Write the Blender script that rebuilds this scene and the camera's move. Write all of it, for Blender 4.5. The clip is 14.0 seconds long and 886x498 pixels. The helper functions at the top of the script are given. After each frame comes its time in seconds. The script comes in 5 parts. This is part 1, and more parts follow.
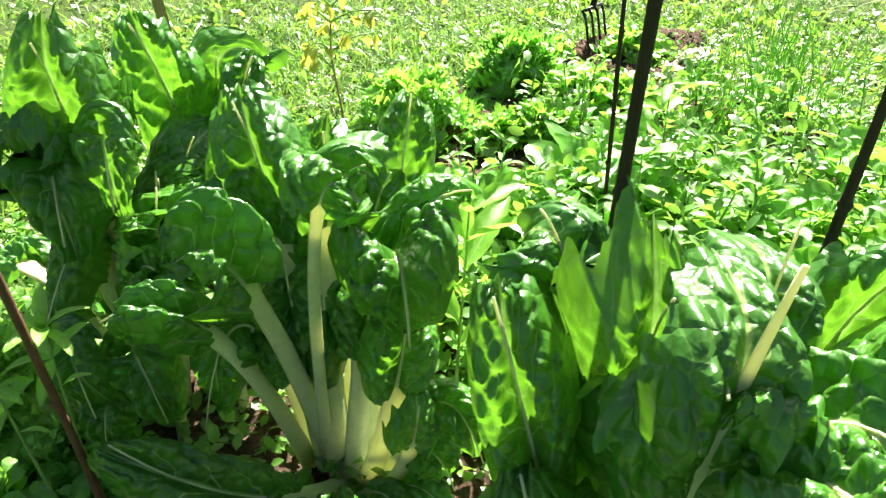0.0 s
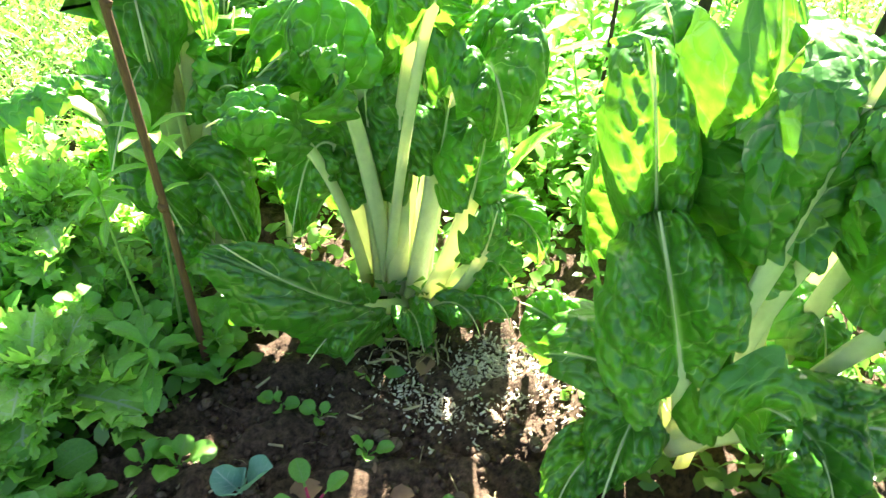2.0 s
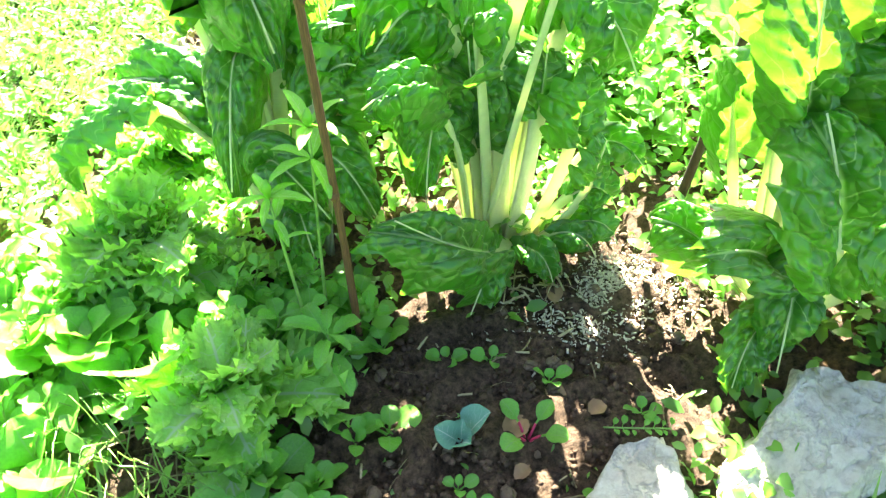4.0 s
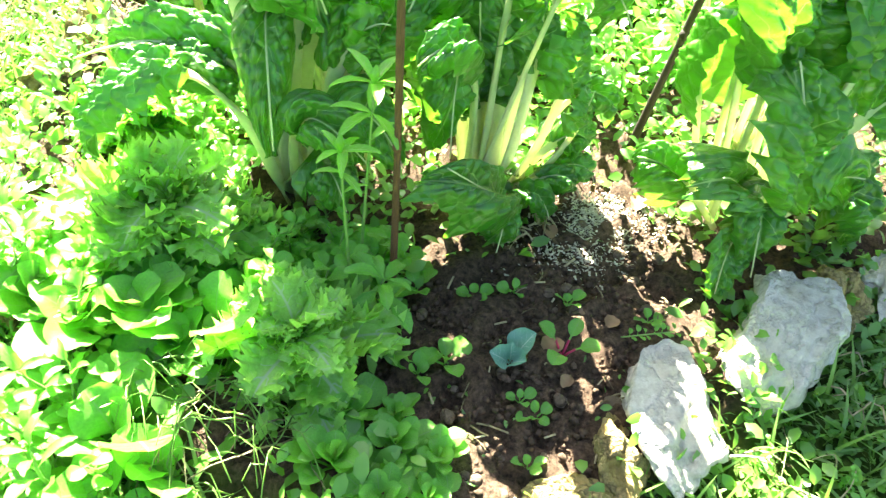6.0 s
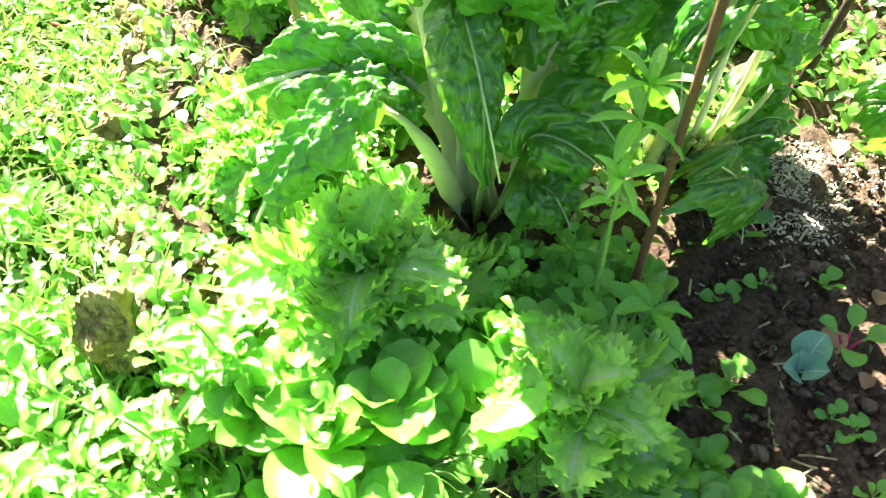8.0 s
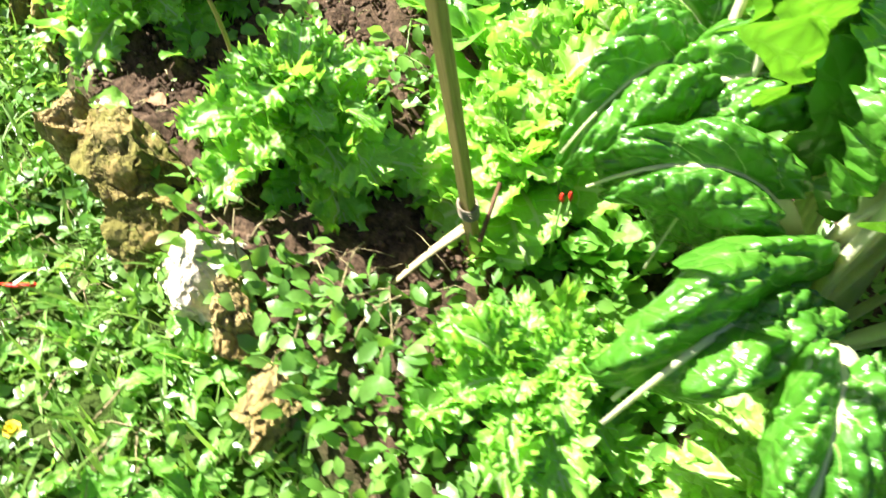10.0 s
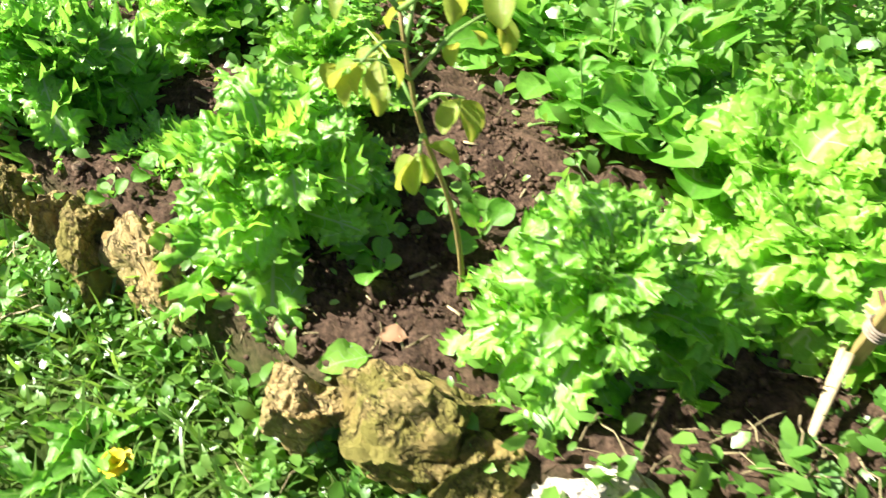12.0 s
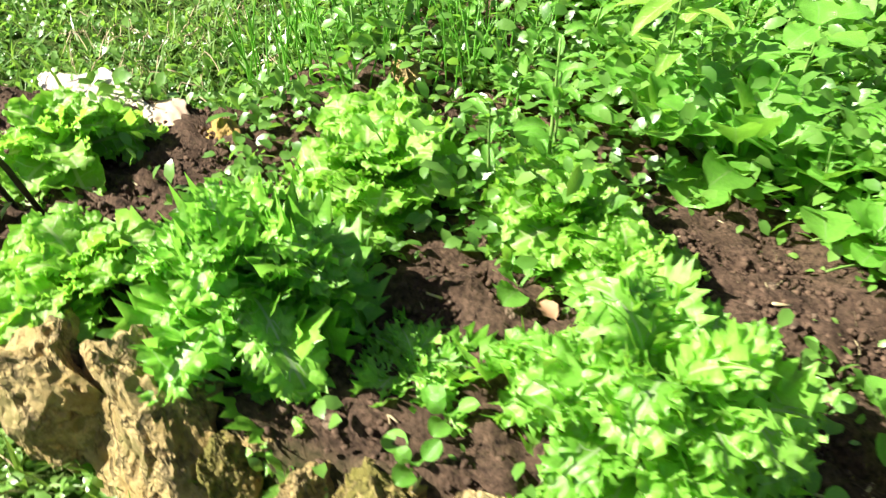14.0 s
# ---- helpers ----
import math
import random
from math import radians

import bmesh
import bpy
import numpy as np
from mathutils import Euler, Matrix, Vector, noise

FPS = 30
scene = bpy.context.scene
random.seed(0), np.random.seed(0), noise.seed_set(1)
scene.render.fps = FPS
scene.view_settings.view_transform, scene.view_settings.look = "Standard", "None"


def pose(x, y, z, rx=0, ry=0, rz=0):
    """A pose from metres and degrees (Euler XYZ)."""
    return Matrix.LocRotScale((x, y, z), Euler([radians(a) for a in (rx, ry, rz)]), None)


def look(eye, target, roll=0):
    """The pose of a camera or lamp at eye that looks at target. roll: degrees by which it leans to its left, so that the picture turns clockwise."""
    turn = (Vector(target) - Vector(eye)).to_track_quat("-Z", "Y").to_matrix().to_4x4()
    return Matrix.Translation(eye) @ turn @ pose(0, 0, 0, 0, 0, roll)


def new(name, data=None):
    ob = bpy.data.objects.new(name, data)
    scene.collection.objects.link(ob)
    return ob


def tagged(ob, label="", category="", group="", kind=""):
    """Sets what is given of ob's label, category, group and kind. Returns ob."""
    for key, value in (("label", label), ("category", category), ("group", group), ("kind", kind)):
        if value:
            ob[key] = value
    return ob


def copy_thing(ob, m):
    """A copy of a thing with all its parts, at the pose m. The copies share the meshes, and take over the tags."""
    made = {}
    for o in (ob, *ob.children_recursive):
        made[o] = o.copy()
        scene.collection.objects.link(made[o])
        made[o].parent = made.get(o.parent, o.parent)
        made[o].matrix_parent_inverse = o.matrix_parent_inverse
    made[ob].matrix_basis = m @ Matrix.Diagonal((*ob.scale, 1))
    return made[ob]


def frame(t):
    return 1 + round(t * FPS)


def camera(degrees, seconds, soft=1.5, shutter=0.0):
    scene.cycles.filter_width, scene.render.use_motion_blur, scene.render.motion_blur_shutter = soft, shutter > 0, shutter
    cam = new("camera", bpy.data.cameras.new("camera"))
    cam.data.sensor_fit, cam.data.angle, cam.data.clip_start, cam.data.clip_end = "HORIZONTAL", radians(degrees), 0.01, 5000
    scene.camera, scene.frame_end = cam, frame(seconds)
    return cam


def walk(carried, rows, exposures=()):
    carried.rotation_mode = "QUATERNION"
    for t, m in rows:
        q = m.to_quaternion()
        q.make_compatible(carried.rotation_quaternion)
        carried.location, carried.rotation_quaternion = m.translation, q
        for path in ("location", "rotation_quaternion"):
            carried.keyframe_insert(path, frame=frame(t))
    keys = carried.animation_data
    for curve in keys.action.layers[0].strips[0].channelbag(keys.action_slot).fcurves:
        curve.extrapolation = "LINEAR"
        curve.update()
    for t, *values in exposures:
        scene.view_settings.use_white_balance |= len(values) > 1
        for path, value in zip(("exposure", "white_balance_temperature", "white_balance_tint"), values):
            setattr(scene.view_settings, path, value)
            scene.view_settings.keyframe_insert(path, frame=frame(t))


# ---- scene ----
PATH = [
    (0, (0.019, 0.026, 0.875), (0.063, 1.726, -0.143), -2.0),
    (0.5, (-0.089, -0.034, 0.871), (0.048, 1.677, -0.156), 0.8),
    (1, (-0.202, -0.121, 0.869), (0.086, 1.532, -0.22), 5.7),
    (1.5, (-0.199, -0.09, 0.814), (0.113, 1.534, -0.311), 5.7),
    (2, (-0.234, -0.104, 0.783), (0.07, 1.477, -0.403), 2.2),
    (2.5, (-0.376, -0.124, 0.808), (-0.02, 1.415, -0.418), 0.6),
    (3, (-0.471, -0.141, 0.816), (-0.05, 1.336, -0.466), 0.9),
    (3.2, (-0.495, -0.119, 0.808), (-0.055, 1.337, -0.49), 1.4),
    (5.3, (-0.845, 0.032, 0.895), (0.134, 1.105, -0.481), -0.5),
    (5.5, (-0.875, 0.031, 0.889), (0.137, 1.069, -0.488), 2.0),
    (6, (-0.922, 0.056, 0.866), (0.062, 1.112, -0.518), 7.4),
    (6.5, (-0.938, 0.103, 0.834), (-0.176, 1.266, -0.603), -1.2),
    (7, (-1.016, 0.206, 0.801), (-0.236, 1.36, -0.635), -5.4),
    (7.2, (-1.048, 0.248, 0.801), (-0.224, 1.366, -0.639), -4.1),
    (9.3, (-1.049, 0.965, 0.845), (-0.01, 1.457, -0.792), 1.1),
    (9.5, (-1.04, 1.044, 0.843), (0.03, 1.479, -0.789), 2.0),
    (10, (-1.001, 1.277, 0.856), (0.154, 1.575, -0.749), 1.6),
    (10.5, (-0.995, 1.452, 0.883), (0.265, 1.676, -0.654), 0.3),
    (11, (-0.998, 1.659, 0.889), (0.331, 1.754, -0.603), -4.6),
    (11.5, (-0.96, 1.798, 0.878), (0.385, 1.753, -0.601), -3.7),
    (12, (-0.831, 1.942, 0.828), (0.516, 1.791, -0.642), -2.5),
    (12.5, (-0.727, 2.1, 0.836), (0.632, 1.88, -0.615), 0.5),
    (13, (-0.605, 2.282, 0.847), (0.756, 1.954, -0.58), 0.7),
    (13.5, (-0.512, 2.396, 0.831), (0.854, 1.937, -0.556), 1.5),
    (14, (-0.366, 2.469, 0.808), (1.02, 1.97, -0.545), -1.4),
]

LENS = 63.9
cam = camera(LENS, 14.0, soft=1.25, shutter=0.3)
walk(cam, [(t, look(eye, target, roll)) for t, eye, target, roll in PATH],
     exposures=[(0.0, 2.3, 6500, 10), (0.4, 2.25, 6500, 10), (0.9, 2.4, 6500, 10), (1.4, 3.25, 6500, 9), (2.0, 3.8, 6500, 6), (2.6, 4.3, 6500, 4), (5.5, 4.2, 6500, 2),
                (6.5, 4.1, 6500, 3), (7.2, 4.0, 6500, 4), (9.3, 2.85, 6500, 9), (9.7, 2.55, 6500, 9), (10.5, 2.05, 6500, 10), (12.0, 1.9, 6500, 12), (13.0, 1.8, 6500, 12), (14.0, 1.7, 6500, 12)])

# ---------------------------------------------------------------- light
SUN_AZ, SUN_EL = radians(20), radians(43)      # azimuth from +y towards +x
world = bpy.data.worlds.new("sky")
scene.world = world
world.use_nodes = True
wn = world.node_tree.nodes
sky = wn.new("ShaderNodeTexSky")
sky.sky_type, sky.sun_disc = "NISHITA", False
sky.dust_density, sky.ozone_density = 2.5, 0.7
sky.sun_elevation, sky.sun_rotation = SUN_EL, SUN_AZ
world.node_tree.links.new(sky.outputs[0], wn["Background"].inputs[0])
wn["Background"].inputs[1].default_value = 0.027
sun = new("sun", bpy.data.lights.new("sun", "SUN"))
sun.data.energy, sun.data.angle, sun.data.color = 5.0, radians(0.5), (1.0, 0.95, 0.86)
to_sun = Vector((math.sin(SUN_AZ) * math.cos(SUN_EL), math.cos(SUN_AZ) * math.cos(SUN_EL), math.sin(SUN_EL)))
sun.matrix_world = look(to_sun * 20, (0, 0, 0))

rng = random.Random(7)
nrg = np.random.default_rng(11)


# ---------------------------------------------------------------- materials
class Nodes:
    """A small builder for node materials."""

    def __init__(self, name):
        self.mat = bpy.data.materials.new(name)
        self.mat.use_nodes = True
        self.tree = self.mat.node_tree
        self.out = self.tree.nodes["Material Output"]
        self.bsdf = self.tree.nodes["Principled BSDF"]

    def add(self, kind, **values):
        n = self.tree.nodes.new(kind)
        for key, value in values.items():
            if key in n.inputs:
                self.put(n.inputs[key], value)
            elif key == "operation":
                n.operation = value
            elif key == "data_type":
                n.data_type = value
        return n

    def put(self, socket, value):
        if isinstance(value, bpy.types.NodeSocket):
            self.tree.links.new(value, socket)
        else:
            socket.default_value = value

    def math(self, op, a, b=0.0, c=0.0, clamp=False):
        n = self.tree.nodes.new("ShaderNodeMath")
        n.operation, n.use_clamp = op, clamp
        for s, v in zip(n.inputs, (a, b, c)):
            self.put(s, v)
        return n.outputs[0]

    def mix(self, fac, a, b):
        n = self.tree.nodes.new("ShaderNodeMix")
        n.data_type = "RGBA"
        self.put(n.inputs[0], fac)
        self.put(n.inputs[6], a if isinstance(a, bpy.types.NodeSocket) else (*a, 1))
        self.put(n.inputs[7], b if isinstance(b, bpy.types.NodeSocket) else (*b, 1))
        return n.outputs[2]

    def coords(self, which="Object"):
        return self.tree.nodes.new("ShaderNodeTexCoord").outputs[which]

    def noise(self, scale, detail=3.0, where="Object", rough=0.55):
        n = self.tree.nodes.new("ShaderNodeTexNoise")
        self.put(n.inputs["Vector"], self.coords(where))
        n.inputs["Scale"].default_value, n.inputs["Detail"].default_value = scale, detail
        n.inputs["Roughness"].default_value = rough
        return n.outputs["Fac"]

    def ramp(self, fac, lo, hi):
        n = self.tree.nodes.new("ShaderNodeMapRange")
        self.put(n.inputs["Value"], fac)
        n.inputs["From Min"].default_value, n.inputs["From Max"].default_value = lo, hi
        return n.outputs[0]

    def bump(self, height, strength, distance=0.01):
        n = self.tree.nodes.new("ShaderNodeBump")
        self.put(n.inputs["Height"], height)
        n.inputs["Strength"].default_value, n.inputs["Distance"].default_value = strength, distance
        self.put(self.bsdf.inputs["Normal"], n.outputs[0])

    def principled(self, colour, rough=0.6, metal=0.0, spec=0.5):
        self.put(self.bsdf.inputs["Base Color"], colour if isinstance(colour, bpy.types.NodeSocket) else (*colour, 1))
        self.put(self.bsdf.inputs["Roughness"], rough)
        self.bsdf.inputs["Metallic"].default_value = metal
        self.bsdf.inputs["Specular IOR Level"].default_value = spec
        return self


def leaf_material(name, dark, light, through_colour, share=0.4, rough=0.4, veins=None, island=False, scale=25.0, blotch=None, spec=0.4, net=0.0):
    """A leaf: two greens mixed by noise and by piece, light coming through, pale veins laid out on the blade."""
    n = Nodes(name)
    if island:
        pick = n.tree.nodes.new("ShaderNodeNewGeometry").outputs["Random Per Island"]
    else:
        pick = n.tree.nodes.new("ShaderNodeObjectInfo").outputs["Random"]
    grain = n.ramp(n.noise(scale, 4.0), 0.3, 0.7)
    if island:
        drift = n.ramp(n.noise(3.5, 3.0, rough=0.6), 0.35, 0.65)
        grain = n.math("MULTIPLY_ADD", drift, 0.9, n.math("MULTIPLY_ADD", grain, 0.5, -0.25))
    both = n.math("ADD", n.math("MULTIPLY", grain, 0.55), n.math("MULTIPLY", pick, 0.45), clamp=True)
    colour = n.mix(both, dark, light)
    glow = n.mix(both, tuple(0.75 * c for c in through_colour), through_colour)
    if blotch:
        spots = n.ramp(n.noise(9.0, 2.0), 0.63, 0.72)
        spots = n.math("MULTIPLY", spots, n.math("GREATER_THAN", pick, 0.6))
        colour = n.mix(spots, colour, blotch)
    if veins:
        count, slant, vein_colour, width = veins
        sep = n.tree.nodes.new("ShaderNodeSeparateXYZ")
        n.put(sep.inputs[0], n.coords("UV"))
        across = n.math("ABSOLUTE", n.math("MULTIPLY_ADD", sep.outputs[0], 2.0, -1.0))
        wob = n.math("MULTIPLY_ADD", n.noise(6.0, 1.0, "UV"), 0.9, -0.45)
        lat = n.math("ADD", n.math("SUBTRACT", n.math("MULTIPLY", sep.outputs[1], count), n.math("MULTIPLY", across, slant)), wob)
        dist = n.math("ABSOLUTE", n.math("SUBTRACT", n.math("FRACT", lat), 0.5))
        line = n.ramp(dist, 0.5 - width, 0.5 - width * 0.35)
        line = n.math("MULTIPLY", line, n.ramp(across, 1.0, 0.25))
        mid = n.ramp(across, 0.05, 0.02)
        mask = n.math("MAXIMUM", n.math("MULTIPLY", line, 0.9), mid, clamp=True)
        colour = n.mix(mask, colour, vein_colour)
        glow = n.mix(n.math("MULTIPLY", mask, 0.7), glow, vein_colour)
    relief = n.noise(scale * 4, 3.0)
    if net:
        cells = n.tree.nodes.new("ShaderNodeTexVoronoi")
        cells.feature = "DISTANCE_TO_EDGE"
        n.put(cells.inputs["Vector"], n.coords("Object"))
        cells.inputs["Scale"].default_value = net
        gap = cells.outputs["Distance"]
        colour = n.mix(n.math("MULTIPLY", n.ramp(gap, 0.05, 0.0), 0.09), colour, veins[2])
        glow = n.mix(n.math("MULTIPLY", n.ramp(gap, 0.30, 0.02), 0.55), glow, tuple(0.35 * c for c in through_colour))
        relief = n.math("ADD", n.math("MULTIPLY", n.ramp(gap, 0.0, 0.25), 1.2), relief)
    n.principled(colour, rough, 0.0, spec)
    n.bump(relief, 0.4 if net else 0.3, 0.005)
    trans = n.tree.nodes.new("ShaderNodeBsdfTranslucent")
    n.put(trans.inputs[0], glow)
    blend = n.tree.nodes.new("ShaderNodeMixShader")
    blend.inputs[0].default_value = share
    n.tree.links.new(n.bsdf.outputs[0], blend.inputs[1])
    n.tree.links.new(trans.outputs[0], blend.inputs[2])
    n.tree.links.new(blend.outputs[0], n.out.inputs[0])
    return n.mat


def soil_material():
    n = Nodes("soil")
    big, fine = n.noise(5.0, 4.0), n.noise(90.0, 6.0, rough=0.7)
    base = n.mix(n.ramp(fine, 0.3, 0.75), (0.018, 0.012, 0.008), (0.24, 0.155, 0.100))
    colour = n.mix(n.ramp(big, 0.4, 0.7), base, (0.070, 0.047, 0.031))
    n.principled(colour, 0.95, 0, 0.15)
    n.bump(n.noise(160.0, 5.0, rough=0.7), 0.7, 0.006)
    return n.mat


def ground_material():
    """Bare soil in the beds, thatch and moss under the lawn."""
    n = Nodes("ground_soil_and_turf")
    fine = n.noise(90.0, 6.0, rough=0.7)
    soil = n.mix(n.ramp(fine, 0.3, 0.75), (0.018, 0.012, 0.008), (0.24, 0.155, 0.100))
    soil = n.mix(n.ramp(n.noise(14.0, 5.0, rough=0.7), 0.5, 0.75), soil, (0.030, 0.020, 0.013))
    turf = n.mix(n.noise(40.0, 4.0), (0.03, 0.05, 0.01), (0.09, 0.15, 0.025))
    att = n.tree.nodes.new("ShaderNodeAttribute")
    att.attribute_name = "turf"
    n.principled(n.mix(att.outputs["Fac"], soil, turf), 0.95, 0, 0.15)
    n.bump(n.noise(110.0, 6.0, rough=0.75), 1.0, 0.012)
    return n.mat


def stone_material(name, pale, mid, dark, lichen, cover=0.5, deep=0.5):
    """Weathered limestone: mottled, pitted, with cracks whose shade is painted into the colour, and patches of lichen.
    """
    n = Nodes(name)
    a = n.ramp(n.noise(9.0, 6.0, rough=0.7), 0.38, 0.62)
    b = n.ramp(n.noise(55.0, 5.0, rough=0.75), 0.42, 0.72)
    colour = n.mix(a, mid, pale)
    colour = n.mix(n.math("MULTIPLY", b, 0.6), colour, dark)
    spots = n.ramp(n.noise(16.0, 5.0, rough=0.75), 1.0 - cover, 1.08 - cover)
    colour = n.mix(n.math("MULTIPLY", spots, 0.75), colour, lichen)
    # shade inside the crevices, darkened in the colour along the bump's grooves
    ridge = n.math("ABSOLUTE", n.math("SUBTRACT", n.noise(14.0, 4.0, rough=0.6), 0.5))
    crack_shade = n.ramp(ridge, 0.030, 0.004)
    colour = n.mix(n.math("MULTIPLY", crack_shade, deep), colour, tuple(0.4 * c for c in dark))
    n.principled(colour, 0.92, 0, 0.2)
    height = n.math("ADD", n.noise(70.0, 6.0, rough=0.8), n.math("MULTIPLY", n.ramp(ridge, 0.0, 0.06), 0.9))
    n.bump(n.math("ADD", height, n.noise(24.0, 4.0, rough=0.7)), 1.0, 0.003 + 0.018 * deep)
    return n.mat


def wood_material(name, light, dark, scale=30.0):
    n = Nodes(name)
    m = n.tree.nodes.new("ShaderNodeMapping")
    n.put(m.inputs[0], n.coords("Object"))
    m.inputs["Scale"].default_value = (scale * 3, scale * 3, scale * 0.15)
    t = n.tree.nodes.new("ShaderNodeTexNoise")
    n.put(t.inputs["Vector"], m.outputs[0])
    t.inputs["Detail"].default_value = 5
    n.principled(n.mix(n.ramp(t.outputs["Fac"], 0.3, 0.7), light, dark), 0.75, 0, 0.3)
    n.bump(t.outputs["Fac"], 0.4, 0.003)
    return n.mat


def plain_material(name, a, b, rough=0.7, scale=30.0, metal=0.0):
    n = Nodes(name)
    n.principled(n.mix(n.ramp(n.noise(scale, 4.0), 0.3, 0.7), a, b), rough, metal, 0.4)
    n.bump(n.noise(scale * 5, 3.0), 0.3, 0.002)
    return n.mat


M_GROUND = ground_material()
M_SOIL = soil_material()
M_CHARD = leaf_material("chard_blade", (0.030, 0.135, 0.012), (0.095, 0.30, 0.025), (0.24, 0.62, 0.03), 0.34, 0.30,
                        (5.0, 2.6, (0.36, 0.55, 0.15), 0.032), scale=14.0, spec=0.85, net=40.0)
M_STALK = leaf_material("chard_stalk", (0.62, 0.70, 0.40), (0.80, 0.82, 0.60), (0.85, 0.86, 0.42), 0.4, 0.35, scale=60.0)
M_FRISEE = leaf_material("frisee_leaf", (0.13, 0.38, 0.03), (0.32, 0.62, 0.11), (0.46, 0.88, 0.09), 0.46, 0.26,
                         (5.0, 1.4, (0.45, 0.60, 0.28), 0.05), scale=30.0, spec=0.85)
M_FRISEE_PALE = leaf_material("frisee_pale_leaf", (0.22, 0.50, 0.06), (0.44, 0.72, 0.16), (0.52, 0.90, 0.12), 0.38, 0.28,
                              (5.0, 1.4, (0.50, 0.64, 0.34), 0.05), scale=30.0, spec=0.8)
M_FRISEE_DARK = leaf_material("frisee_dark_leaf", (0.120, 0.377, 0.032), (0.322, 0.650, 0.080), (0.36, 0.80, 0.09), 0.38, 0.3,
                              (5.0, 1.4, (0.40, 0.56, 0.28), 0.05), scale=30.0, spec=0.85)
M_LIME = leaf_material("lime_lettuce_leaf", (0.18, 0.42, 0.03), (0.34, 0.62, 0.11), (0.46, 0.90, 0.09), 0.44, 0.32,
                       (5.0, 1.3, (0.55, 0.68, 0.30), 0.05), scale=30.0, spec=0.6)
M_SPOON = leaf_material("spoon_leaf", (0.09, 0.29, 0.03), (0.21, 0.49, 0.07), (0.36, 0.78, 0.07), 0.38, 0.3,
                        (6.0, 2.0, (0.24, 0.44, 0.12), 0.035), scale=25.0, spec=0.6)
M_WEED = leaf_material("weed_leaf", (0.05, 0.16, 0.02), (0.20, 0.39, 0.07), (0.34, 0.68, 0.07), 0.36, 0.36, island=True, scale=12.0, spec=0.75)
M_CLOVER = leaf_material("chickweed_leaf", (0.06, 0.19, 0.025), (0.27, 0.46, 0.10), (0.38, 0.72, 0.08), 0.36, 0.36, island=True, scale=8.0, spec=0.75)
M_GRASS = leaf_material("grass_blade", (0.06, 0.17, 0.02), (0.26, 0.40, 0.09), (0.36, 0.63, 0.08), 0.34, 0.38, island=True, scale=8.0, spec=0.75)
M_STEM = plain_material("green_stem", (0.12, 0.26, 0.05), (0.25, 0.38, 0.10), 0.5, 60)
M_STRAW = plain_material("dry_straw", (0.34, 0.27, 0.14), (0.52, 0.44, 0.26), 0.8, 80)
M_DRYSTEM = plain_material("dull_dry_stem", (0.20, 0.16, 0.08), (0.32, 0.27, 0.14), 0.85, 80)
M_WHITE_ROCK = stone_material("white_limestone", (0.80, 0.76, 0.66), (0.66, 0.59, 0.46), (0.36, 0.30, 0.22), (0.40, 0.35, 0.20), 0.34, 0.2)
M_OCHRE_ROCK = stone_material("ochre_limestone", (0.64, 0.52, 0.25), (0.45, 0.32, 0.11), (0.15, 0.11, 0.06), (0.22, 0.20, 0.06), 0.48)
M_MOSS_ROCK = stone_material("mossy_limestone", (0.52, 0.42, 0.17), (0.34, 0.26, 0.08), (0.12, 0.09, 0.04), (0.17, 0.17, 0.03), 0.58)
# dry husks, with the brightness of a sunlit patch added to their colour
M_LITTER = plain_material("husks_sunlit_tone", (0.40, 0.34, 0.22), (0.68, 0.62, 0.48), 0.85, 90)
M_PEBBLE = stone_material("pebble", (0.30, 0.22, 0.15), (0.20, 0.14, 0.09), (0.08, 0.05, 0.035), (0.35, 0.30, 0.22), 0.35)
M_STAKE = wood_material("weathered_wood", (0.36, 0.28, 0.10), (0.21, 0.16, 0.055))
M_STICK = wood_material("brown_stick", (0.17, 0.085, 0.04), (0.07, 0.035, 0.02), 60)
M_DARKSTICK = wood_material("dark_stick", (0.05, 0.032, 0.02), (0.02, 0.013, 0.009), 60)
M_BRONZE = leaf_material("bronze_leaf", (0.15, 0.34, 0.04), (0.34, 0.37, 0.07), (0.6, 0.62, 0.08), 0.45, 0.35,
                         (6.0, 1.8, (0.4, 0.36, 0.12), 0.04), scale=14.0)
M_BLUE = leaf_material("cabbage_leaf", (0.16, 0.34, 0.25), (0.26, 0.46, 0.36), (0.3, 0.6, 0.3), 0.25, 0.55,
                       (5.0, 1.8, (0.5, 0.62, 0.5), 0.04), scale=30.0)
M_YELLOW = plain_material("dandelion_yellow", (0.75, 0.55, 0.01), (0.85, 0.68, 0.03), 0.6, 80)
M_RED = plain_material("red_skin", (0.55, 0.015, 0.01), (0.75, 0.04, 0.02), 0.4, 30)
M_BEET = plain_material("beet_stem", (0.35, 0.02, 0.06), (0.5, 0.04, 0.1), 0.4, 40)
M_BROWNLEAF = plain_material("dead_leaf", (0.20, 0.11, 0.055), (0.36, 0.22, 0.12), 0.8, 25)
M_IRON = plain_material("black_iron", (0.015, 0.014, 0.013), (0.05, 0.04, 0.032), 0.5, 50, 0.6)
M_DRYMOSS = plain_material("dry_moss", (0.20, 0.13, 0.03), (0.40, 0.28, 0.08), 0.95, 60)
M_TERRA = plain_material("pinkish_tile", (0.46, 0.33, 0.22), (0.58, 0.45, 0.32), 0.85, 20)
M_TWINE = plain_material("grey_twine", (0.30, 0.26, 0.20), (0.18, 0.14, 0.1), 0.9, 120)


